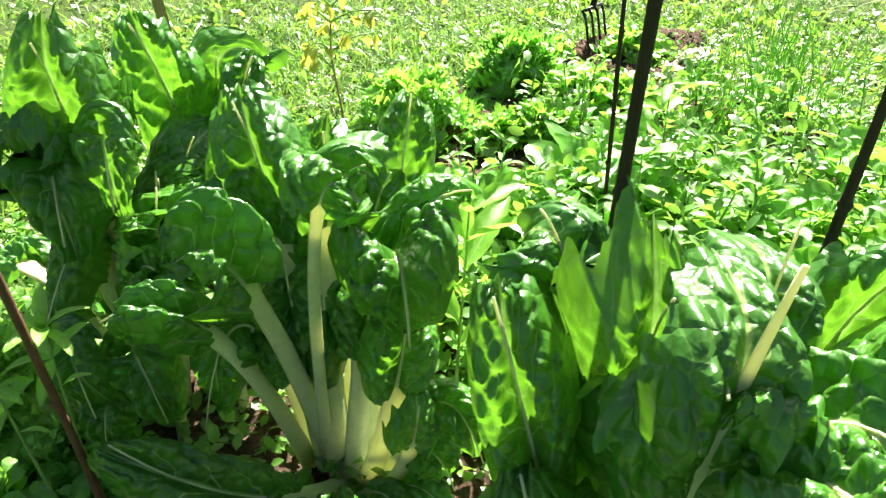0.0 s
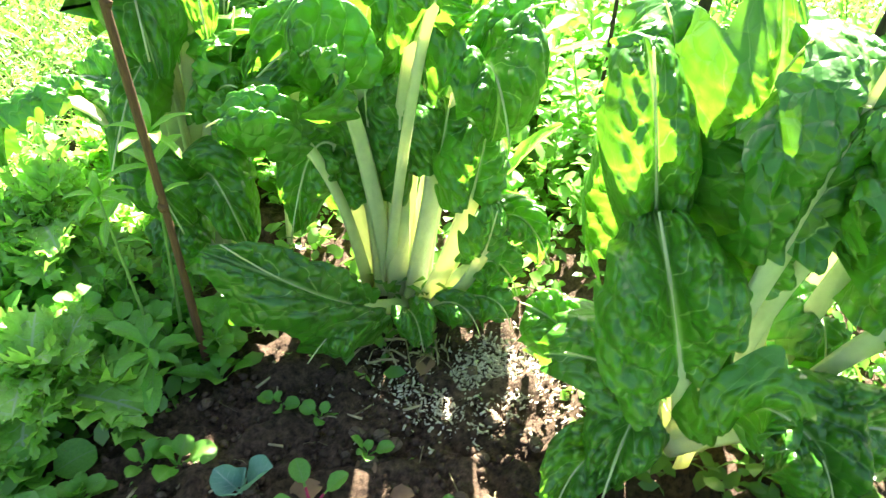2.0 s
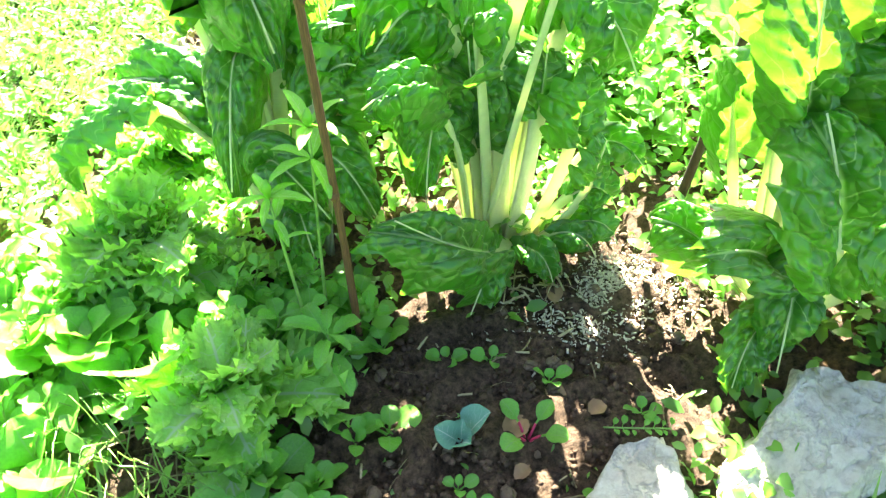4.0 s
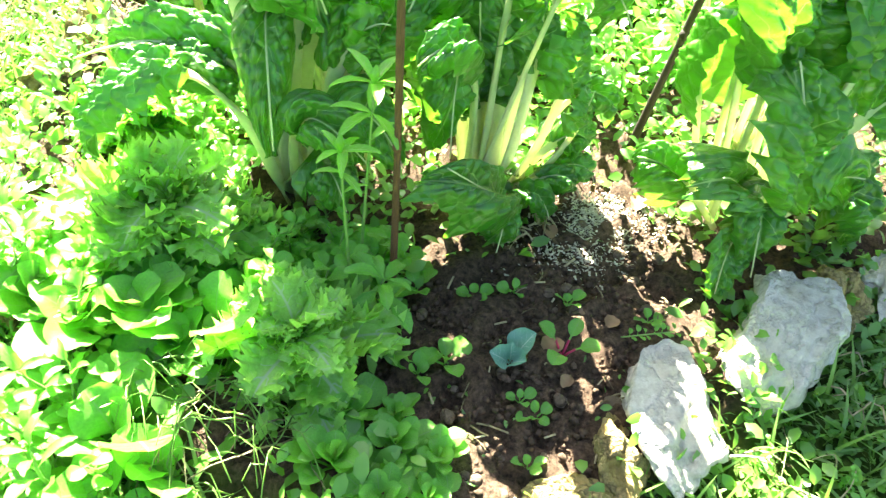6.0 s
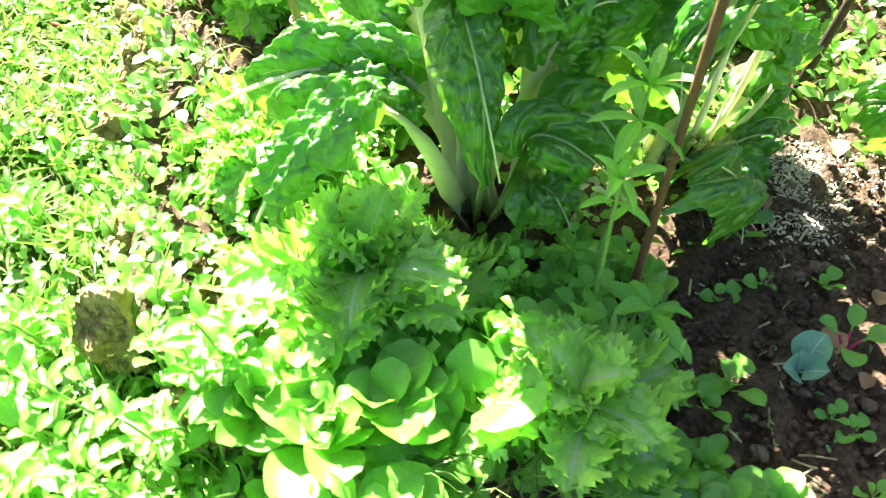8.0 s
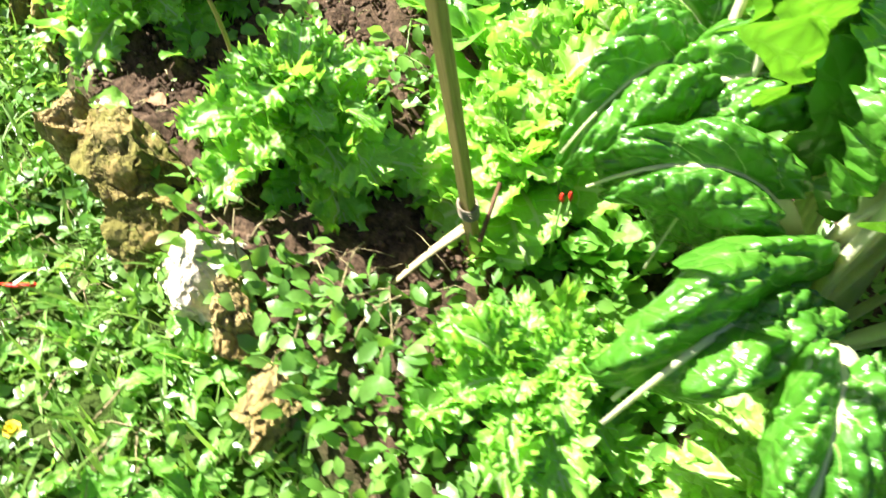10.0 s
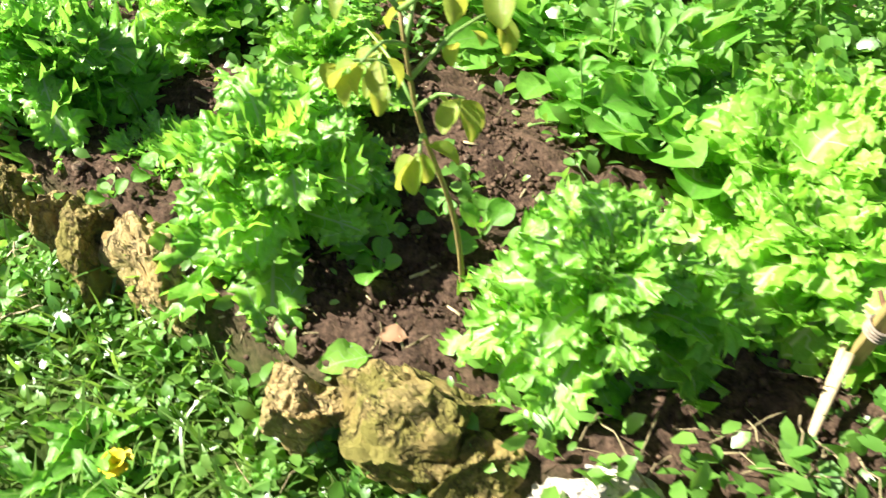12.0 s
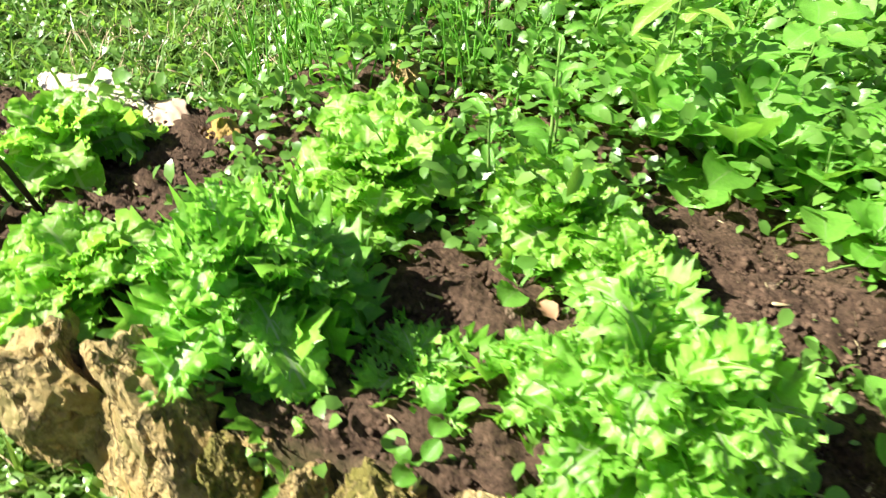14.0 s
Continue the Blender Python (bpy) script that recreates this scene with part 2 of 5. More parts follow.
# ---------------------------------------------------------------- mesh helpers
def mesh_of(name, verts, faces, material, uvs=None, smooth=True):
    me = bpy.data.meshes.new(name)
    me.from_pydata([tuple(map(float, v)) for v in verts], [], faces)
    if uvs is not None:
        layer = me.uv_layers.new(name="uv")
        loops = np.empty(len(me.loops), dtype=np.int32)
        me.loops.foreach_get("vertex_index", loops)
        layer.data.foreach_set("uv", np.asarray(uvs, dtype=np.float32)[loops].ravel())
    if smooth:
        me.polygons.foreach_set("use_smooth", [True] * len(me.polygons))
    me.materials.append(material)
    me.update()
    return me


def thing(name, x, y, z, label, category, group="", kind=""):
    ob = new(name)
    ob.matrix_basis = pose(x, y, z)
    ob.empty_display_size = 0.05
    return tagged(ob, label, category, group, kind)


def part(name, me, parent, label="", at=None):
    ob = new(name, me)
    ob.parent = parent
    if at is not None:
        ob.matrix_basis = at
    return tagged(ob, label) if label else ob


def grid_faces(rows, cols):
    return [(i * cols + j, i * cols + j + 1, (i + 1) * cols + j + 1, (i + 1) * cols + j) for i in range(rows - 1) for j in range(cols - 1)]


def tube_mesh(name, pts, radii, material, sides=7, squash=1.0, cap=True):
    """A tapered round tube along points."""
    pts = [Vector(p) for p in pts]
    verts, faces = [], []
    side = Vector((1, 0, 0))
    for i, p in enumerate(pts):
        t = (pts[min(i + 1, len(pts) - 1)] - pts[max(i - 1, 0)]).normalized()
        side = (side - t * side.dot(t)).normalized() if abs(side.dot(t)) < 0.98 else t.orthogonal().normalized()
        up = t.cross(side)
        for k in range(sides):
            a = 2 * math.pi * k / sides
            verts.append(p + radii[i] * (math.cos(a) * side + squash * math.sin(a) * up))
    for i in range(len(pts) - 1):
        for k in range(sides):
            a, b = i * sides + k, i * sides + (k + 1) % sides
            faces.append((a, b, b + sides, a + sides))
    if cap:
        faces.append(tuple(range(sides))[::-1])
        faces.append(tuple(range((len(pts) - 1) * sides, len(pts) * sides)))
    return mesh_of(name, verts, faces, material)


def spline(points, n):
    """Points along a smooth curve through the given ones."""
    p = [Vector(q) for q in points]
    p = [2 * p[0] - p[1], *p, 2 * p[-1] - p[-2]]
    out = []
    for i in range(n):
        s = i / (n - 1) * (len(p) - 3)
        k = min(int(s), len(p) - 4)
        f = s - k
        a, b, c, d = p[k:k + 4]
        out.append(0.5 * ((2 * b) + (c - a) * f + (2 * a - 5 * b + 4 * c - d) * f * f + (3 * b - a - 3 * c + d) * f ** 3))
    return out


# the beds: outline of the raised soil, and the height of the ground
BED = [(-0.62, 0.27), (-0.40, 0.22), (-0.15, 0.19), (0.15, 0.2), (0.6, 0.2), (1.5, 0.4), (1.7, 1.4), (1.2, 2.1), (0.97, 2.45), (1.15, 2.8), (1.3, 3.1), (0.6, 3.0), (0.33, 2.7),
       (0.05, 2.42), (-0.15, 2.25), (-0.40, 1.98), (-0.56, 1.72), (-0.70, 1.56), (-0.93, 1.2), (-0.94, 0.95), (-0.86, 0.6)]
# bare stretches of soil: centre, radii
BARE = [(-0.30, 0.48, 0.36, 0.28), (-0.10, 0.52, 0.22, 0.20), (-0.05, 0.62, 0.16, 0.14), (-0.42, 0.40, 0.24, 0.18), (-0.38, 0.60, 0.16, 0.10),
        (-0.32, 1.60, 0.20, 0.20), (-0.38, 1.50, 0.14, 0.18), (-0.18, 1.85, 0.22, 0.22), (0.05, 1.72, 0.28, 0.13), (0.18, 1.86, 0.22, 0.20), (-0.05, 2.10, 0.30, 0.24),
        (0.18, 2.25, 0.28, 0.24), (0.35, 2.55, 0.26, 0.18), (0.65, 2.70, 0.26, 0.16), (0.85, 2.54, 0.24, 0.11), (1.0, 2.80, 0.25, 0.14), (-0.27, 1.98, 0.22, 0.15), (0.06, 2.36, 0.24, 0.16), (0.24, 2.52, 0.20, 0.14)]


def bed_depth(x, y):
    """Distance inside the bed's outline (negative outside), for arrays."""
    x, y = np.asarray(x, float), np.asarray(y, float)
    inside, best = np.zeros(x.shape, bool), np.full(x.shape, 1e9)
    for (ax, ay), (bx, by) in zip(BED, BED[1:] + BED[:1]):
        hit = ((ay > y) != (by > y)) & (x < (bx - ax) * (y - ay) / ((by - ay) or 1e-9) + ax)
        inside ^= hit
        f = np.clip(((x - ax) * (bx - ax) + (y - ay) * (by - ay)) / ((bx - ax) ** 2 + (by - ay) ** 2), 0, 1)
        best = np.minimum(best, np.hypot(x - ax - f * (bx - ax), y - ay - f * (by - ay)))
    return np.where(inside, best, -best)


def bareness(x, y):
    """About 1 where the soil is bare, 0 under weeds, for arrays."""
    x, y = np.asarray(x, float), np.asarray(y, float)
    out = np.zeros(x.shape)
    for cx, cy, rx, ry in BARE:
        out = np.maximum(out, 1.6 - 1.4 * np.hypot((x - cx) / rx, (y - cy) / ry))
    return np.clip(out, 0, 1) * (bed_depth(x, y) > -0.02)


def gz(x, y):
    """Height of the ground, for arrays or numbers."""
    x, y = np.asarray(x, float), np.asarray(y, float)
    s = np.clip(bed_depth(x, y) / 0.07 + 0.5, 0, 1)
    s = s * s * (3 - 2 * s)
    z = -0.065 + s * (0.032 + 0.043 * np.clip(y, 0, 3))
    far = np.clip(np.hypot(x, y - 1.5) / 3.0 - 1, 0, 1)
    bumps = 0.006 * np.sin(9.1 * x + 1.3) * np.sin(8.3 * y) + 0.004 * np.sin(23 * x + 11 * y) + 0.003 * np.sin(31 * y - 17 * x)
    return z * (1 - far) + bumps * (1 - far)


def gz1(x, y):
    return float(gz(np.array([x]), np.array([y]))[0])


# ---------------------------------------------------------------- ground
def spaced(lo, hi, step, reach):
    mid = np.arange(lo, hi, step)
    grow = [step]
    while sum(grow) < reach:
        grow.append(grow[-1] * 1.35)
    out = np.cumsum(grow)
    return np.concatenate([(lo - out)[::-1], mid, mid[-1] + out])


def build_ground():
    xs, ys = spaced(-1.5, 2.0, 0.016, 400), spaced(-0.4, 3.4, 0.016, 400)
    gx, gy = np.meshgrid(xs, ys, indexing="ij")
    z = gz(gx, gy)
    near = np.clip(2.5 - np.hypot(gx - 0.2, gy - 1.5), 0, 1)
    lumps = nrg.normal(0, 0.017, z.shape)
    lumps = (lumps + np.roll(lumps, 1, 0) + np.roll(lumps, 1, 1) + np.roll(lumps, (1, 1), (0, 1))) / 4
    z = z + near * lumps
    nx, ny = len(xs), len(ys)
    a = (np.arange(nx - 1)[:, None] * ny + np.arange(ny - 1)).ravel()
    faces = np.stack([a, a + ny, a + ny + 1, a + 1], 1)
    me = bpy.data.meshes.new("ground")
    me.from_pydata(np.stack([gx, gy, z], -1).reshape(-1, 3), [], faces)
    att = me.attributes.new("turf", "FLOAT", "POINT")
    d = bed_depth(gx, gy)
    att.data.foreach_set("value", np.clip(0.5 - d / 0.08, 0, 1).ravel().astype(np.float32))
    me.polygons.foreach_set("use_smooth", [True] * len(me.polygons))
    me.materials.append(M_GROUND)
    tagged(new("ground", me), "dark crumbly garden soil running out into rough lawn", "ground", kind="structure")


build_ground()


# ---------------------------------------------------------------- scattered small stuff
def scatter(name, template, material, pos, yaw, tilt, size, label, category, stretch=None, roll=None):
    """One object of many small pieces: template (verts, faces) put at each place."""
    tv, tf = np.array(template[0], float), template[1]
    n = len(pos)
    v = tv[None] * np.asarray(size)[:, None, None]
    if stretch is not None:
        v = v * np.asarray(stretch)[:, None, :]
    if roll is not None:
        c, s = np.cos(roll)[:, None], np.sin(roll)[:, None]
        v = np.stack([v[..., 0], c * v[..., 1] - s * v[..., 2], s * v[..., 1] + c * v[..., 2]], -1)
    c, s = np.cos(tilt)[:, None], np.sin(tilt)[:, None]
    v = np.stack([c * v[..., 0] - s * v[..., 2], v[..., 1], s * v[..., 0] + c * v[..., 2]], -1)
    c, s = np.cos(yaw)[:, None], np.sin(yaw)[:, None]
    v = np.stack([c * v[..., 0] - s * v[..., 1], s * v[..., 0] + c * v[..., 1], v[..., 2]], -1)
    v = v + np.asarray(pos)[:, None, :]
    k = len(tv)
    faces = []
    for f in tf:
        faces.append(np.arange(n)[:, None] * k + np.array(f)[None])
    by = {}
    for f in faces:
        by.setdefault(f.shape[1], []).append(f)
    allf = [row for group in by.values() for row in np.concatenate(group).tolist()]
    me = bpy.data.meshes.new(name)
    me.from_pydata(v.reshape(-1, 3), [], allf)
    me.polygons.foreach_set("use_smooth", [True] * len(me.polygons))
    me.materials.append(material)
    return tagged(new(name, me), label, category, kind="stuff")


def sprig_template():
    """A small pointed leaf, folded along its middle, bending over."""
    v = [(0, 0, 0), (0.35, -0.27, 0.11), (0.35, 0, 0.05), (0.35, 0.27, 0.11), (0.74, -0.24, 0.10), (0.74, 0, 0.06), (0.74, 0.24, 0.10), (1.0, 0, -0.03)]
    f = [(0, 1, 2), (0, 2, 3), (1, 4, 5, 2), (2, 5, 6, 3), (4, 7, 5), (5, 7, 6)]
    return v, f


def lobe_template():
    """A short leaf of three rounded lobes, as of clover or bittercress."""
    v, f = [(0, 0, 0)], []
    for k, a in enumerate((-1.0, 0.0, 1.0)):
        c, s = math.cos(a), math.sin(a)
        b = len(v)
        for x, y, z in [(0.30, 0.0, 0.04), (0.55, -0.22, 0.10), (0.55, 0.22, 0.10), (0.92, -0.18, 0.04), (0.92, 0.18, 0.04), (1.0, 0.0, 0.0)]:
            v.append((x * c - y * s, x * s + y * c, z + 0.02 * k))
        f += [(0, b, b + 1), (0, b + 2, b), (b, b + 2, b + 4, b + 5), (b, b + 5, b + 3, b + 1)]
    return v, f


def blade_template():
    v, f = [], []
    for x, w, z in [(0, 0.030, 0), (0.35, 0.028, 0.02), (0.7, 0.020, -0.04), (1.0, 0.003, -0.16)]:
        v += [(x, -w, z), (x, w, z)]
    for i in range(3):
        f.append((2 * i, 2 * i + 1, 2 * i + 3, 2 * i + 2))
    return v, f


def clod_template(seed):
    r = random.Random(seed)
    bm = bmesh.new()
    bmesh.ops.create_icosphere(bm, subdivisions=1, radius=0.5)
    v = [tuple(c * r.uniform(0.45, 1.25) for c in p.co) for p in bm.verts]
    f = [tuple(q.index for q in face.verts) for face in bm.faces]
    bm.free()
    return v, f


def places(n, x0, x1, y0, y1, keep):
    """n random places in a rectangle where keep(x, y) beats chance."""
    x, y = nrg.uniform(x0, x1, n), nrg.uniform(y0, y1, n)
    ok = nrg.random(n) < keep(x, y)
    return x[ok], y[ok]


SPRIG, BLADE, LOBES = sprig_template(), blade_template(), lobe_template()


def low_weeds(name, n, box, keep, size, height, material, label, category="weeds", template=SPRIG, tilt=(-0.2, 1.0)):
    x, y = places(n, *box, keep)
    m = len(x)
    z = gz(x, y) + nrg.random(m) ** 1.4 * height
    return scatter(name, template, material, np.stack([x, y, z], 1), nrg.uniform(0, 6.283, m), nrg.uniform(*tilt, m),
                   nrg.uniform(*size, m), label, category, roll=nrg.normal(0, 0.55, m))


def patch(x, y, f=5.0, s=0.0):
    """A soft field of tufts between 0 and 1."""
    return np.clip(0.55 + 0.45 * np.sin(f * x + 1.7 + s) * np.sin(f * 1.1 * y + 0.6 + s) + 0.3 * np.sin(2.3 * f * x - 1.9 * f * y + s), 0.05, 1)


lawn = lambda x, y: np.where(bed_depth(x, y) < 0.0, 1.0, 0.0) * np.clip(1.9 - 0.5 * np.hypot(x - 0.1, y - 1.4), 0, 1) ** 1.5
weedy = lambda x, y: np.where(bed_depth(x, y) > -0.03, 1.0, 0.0) * (1 - bareness(x, y)) ** 1.5 * (y < 3.0)
low_weeds("lawn_clover", 80000, (-3.6, 3.8, -2.2, 5.0), lambda x, y: lawn(x, y) * patch(x, y, 4.0, 1.0), (0.010, 0.030), 0.035, M_WEED,
          "three-lobed clover leaves low in the lawn", "clover", LOBES)
low_weeds("lawn_weeds", 250000, (-3.6, 3.8, -2.2, 5.0), lambda x, y: lawn(x, y) * patch(x, y), (0.010, 0.036), 0.04, M_CLOVER,
          "low bright green chickweed and clover leaves covering the lawn")
low_weeds("lawn_grass", 110000, (-3.6, 3.8, -2.2, 5.0), lambda x, y: lawn(x, y), (0.04, 0.11), 0.01, M_GRASS,
          "short green grass blades growing among the lawn weeds", "grass", BLADE, (0.2, 1.35))
low_weeds("bed_weeds", 42000, (-1.0, 1.6, 0.2, 3.0), lambda x, y: weedy(x, y) * patch(x, y, 7.0), (0.014, 0.042), 0.05, M_WEED,
          "small green weed leaves carpeting the vegetable bed")
low_weeds("border_weeds", 9000, (-1.1, 0.4, 0.9, 3.0), lambda x, y: np.where(np.abs(bed_depth(x, y)) < 0.07, 0.8, 0.0) * (1 - bareness(x, y)), (0.014, 0.04), 0.05, M_WEED,
          "green weed leaves growing between the border rocks")
low_weeds("soil_weeds", 2600, (-0.7, 1.1, 0.22, 2.9), lambda x, y: (bareness(x, y) > 0.3) * patch(x, y, 13.0) ** 3, (0.006, 0.018), 0.01, M_CLOVER,
          "tiny green seedlings sprouting from the bare soil", "seedlings")
low_weeds("weed_thicket", 17000, (0.05, 1.65, 0.85, 2.25), lambda x, y: weedy(x, y) * patch(x, y, 6.0, 2.0) * np.where(y > 1.62, 0.35, 1.0) * np.where((x < 0.2) & (y < 0.98), 0.2, 1.0), (0.018, 0.05), 0.17, M_WEED,
          "dense thicket of small weed leaves behind the chards")
away = lambda x, y: np.hypot(x - 0.1, y - 1.4)
far = lambda x, y: np.clip(0.8 * away(x, y) - 1.2, 0, 1) * np.clip(1.25 - away(x, y) / 8, 0, 1) * np.where(y > 1.5, 1.0, 0.45) * (bed_depth(x, y) < 0.05) * (0.12 + 0.88 * patch(x, y, 2.3, 3.0) ** 1.6)
low_weeds("far_grass", 170000, (-8.5, 8.7, -7.5, 10.0), far, (0.06, 0.16), 0.02, M_GRASS,
          "rough sunlit grass on the lawn around the beds", "grass", BLADE, (0.3, 1.3))
low_weeds("far_weeds", 100000, (-8.5, 8.7, -7.5, 10.0), far, (0.03, 0.08), 0.05, M_CLOVER,
          "broad weed leaves scattered through the rough grass")


def bare_stuff():
    keep = lambda x, y: bareness(x, y)
    for k in range(2):
        x, y = places(30000, -0.75, 1.3, 0.2, 3.0, keep)
        m = len(x)
        size = 0.003 + 0.014 * nrg.random(m) ** 3
        scatter("soil_clods", clod_template(k), M_SOIL, np.stack([x, y, gz(x, y) + size * 0.2], 1), nrg.uniform(0, 6.28, m), nrg.uniform(0, 3, m), size,
                "loose crumbs and clods of dark brown soil", "soil")
    x, y = places(420, -0.75, 1.2, 0.22, 2.9, keep)
    m = len(x)
    size = 0.006 + 0.012 * nrg.random(m) ** 2
    scatter("small_pebbles", clod_template(5), M_PEBBLE, np.stack([x, y, gz(x, y) + size * 0.25], 1), nrg.uniform(0, 6.28, m), nrg.uniform(0, 3, m), size,
            "small tan pebbles lying in the soil", "pebbles")
    chip = ([(0, -0.07, 0), (1, -0.05, 0), (1, 0.05, 0), (0, 0.07, 0), (0, -0.07, 0.1), (1, -0.05, 0.1), (1, 0.05, 0.1), (0, 0.07, 0.1)],
            [(0, 1, 5, 4), (1, 2, 6, 5), (2, 3, 7, 6), (3, 0, 4, 7), (4, 5, 6, 7)])
    x, y = places(700, -0.75, 1.2, 0.22, 2.9, keep)
    m = len(x)
    scatter("wood_chips", chip, M_STRAW, np.stack([x, y, gz(x, y) + 0.004], 1), nrg.uniform(0, 6.28, m), nrg.normal(0, 0.15, m), nrg.uniform(0.008, 0.03, m),
            "pale splinters and straw bits littering the soil", "litter")


bare_stuff()

# ---------------------------------------------------------------- leaves
def oval(v, a=0.75, b=0.62):
    return max(0.0, math.sin(math.pi * min(1, max(0, v)) ** a)) ** b


def chard_leaf(plant, base, mid, tip, blade_from, width, face, seed, stalk=0.014, wave=0.15, rib=0.0):
    """One chard leaf: a puckered blade, and the pale flat stalk that runs up into it."""
    r = random.Random(seed)
    base, mid, tip, face = Vector(base), Vector(mid), Vector(tip), Vector(face).normalized()
    ctrl = 2 * mid - (base + tip) / 2
    at = lambda t: (1 - t) ** 2 * base + 2 * t * (1 - t) * ctrl + t * t * tip
    origin = plant.matrix_basis.translation

    def axes(t):
        d = (2 * (1 - t) * (ctrl - base) + 2 * t * (tip - ctrl)).normalized()
        s = d.cross(face)
        s = s.normalized() if s.length > 0.15 else d.cross(face + Vector((0.4, 0.2, 0.5))).normalized()
        return d, s, s.cross(d)

    rows, cols = 76, 45
    verts, uvs = [], []
    ph = [r.uniform(0, 6.28) for _ in range(6)]
    off = Vector((r.uniform(0, 50), r.uniform(0, 50), r.uniform(0, 50)))
    cup, droop = r.uniform(0.2, 0.7), r.uniform(0.25, 0.95)
    curl = (r.uniform(0.5, 1.35), r.uniform(0.5, 1.35))
    length = sum((at(blade_from + (1 - blade_from) * (k + 1) / 12) - at(blade_from + (1 - blade_from) * k / 12)).length for k in range(12))
    waves = r.uniform(2.6, 4.2)
    for i in range(rows):
        v = i / (rows - 1)
        d, s, nrm = axes(blade_from + (1 - blade_from) * v)
        c = at(blade_from + (1 - blade_from) * v)
        w = width * max(0.04, math.sin(math.pi * min(1.0, 0.09 + 0.91 * v) ** 0.72)) ** 0.5 if v < 0.995 else width * 0.25
        w *= 1 + 0.05 * math.sin(8 * v + ph[4])
        for j in range(cols):
            u = 2 * j / (cols - 1) - 1
            au = abs(u)
            near_rib = min(1, au * 4)
            px, py = u * w, v * length
            lat = v * 5.0 - au * 2.6
            h = abs(math.sin(math.pi * lat)) ** 0.7 * math.sin(math.pi * min(1, au * 1.02)) * 0.15 * width
            dist = noise.voronoi(Vector((px / 0.030, py / 0.026, 0)) + off)[0]
            h += min(1.0, (dist[1] - dist[0]) * 1.9) ** 0.7 * 0.0105 * near_rib
            dist = noise.voronoi(Vector((px / 0.016, py / 0.016, 5)) + off)[0]
            h += min(1.0, (dist[1] - dist[0]) * 1.9) * 0.0036 * near_rib
            h += noise.noise(Vector((px / 0.075, py / 0.09, 3)) + off) * 0.46 * width * min(1, au * 2)
            side = ph[0] if u < 0 else ph[1]
            edge = au ** 3 * (math.sin(6.28 * waves * v + side) + 0.35 * math.sin(6.28 * waves * 2.1 * v + 2 * side)) * wave * width
            h += w * (cup * au - curl[u > 0] * au ** 3) + edge + 0.12 * width * math.sin(3 * v + ph[2]) * u
            hook = droop * length * max(0.0, v - 0.45) ** 2
            h -= 1.7 * hook
            along = 0.06 * width * au ** 2 * math.sin(6.28 * waves * 1.2 * v + side + 1.0) - 0.9 * hook - 0.30 * width * au ** 1.5 * max(0.0, 1 - 3.5 * v)
            verts.append(c + s * w * u * (1 - 0.2 * au * au) + nrm * h + d * along - origin)
            uvs.append(((u + 1) / 2, v))
    leaf = part("leaf", mesh_of("chard_leaf", verts, grid_faces(rows, cols), M_CHARD, uvs), plant)
    # stalk
    n = 16
    verts = []
    prof = [(-1, 0.0), (-0.75, 0.45), (0, 0.65), (0.75, 0.45), (1, 0.0), (0.6, -0.5), (0, -0.85), (-0.6, -0.5)]
    stop = blade_from + (1 - blade_from) * 0.9
    for i in range(n):
        f = i / (n - 1)
        t = stop * f
        d, s, nrm = axes(t)
        x = (t - blade_from) / (stop - blade_from + 1e-6)
        ws = stalk * (1 - 0.35 * f) * (1.0 + 0.25 * math.exp(-(x / 0.2) ** 2) if x < 0 else max(1.25 * max(0.07, 1 - 1.9 * min(x, 0.5) ** 0.75 - 0.05 * x), rib * (1 - 0.7 * x))) + 0.0006
        th = min(ws * 0.42, 0.006) + 0.0012
        for px, pz in prof:
            verts.append(at(t) + s * ws * px + nrm * th * pz - origin)
    k = len(prof)
    faces = [(i * k + j, i * k + (j + 1) % k, (i + 1) * k + (j + 1) % k, (i + 1) * k + j) for i in range(n - 1) for j in range(k)]
    faces += [tuple(range(k))[::-1], tuple(range((n - 1) * k, n * k))]
    part("stalk", mesh_of("chard_stalk", verts, faces, M_STALK), leaf, "thick pale greenish-white stalk")
    return leaf


def chard(x, y, leaves, label, seed):
    plant = thing("swiss_chard", x, y, gz1(x, y), label, "chard plant", "swiss chard plants")
    for k, (base, mid, tip, start, width, face, *more) in enumerate(leaves):
        chard_leaf(plant, base, mid, tip, start, width, face, seed * 100 + k, *more)
    return plant


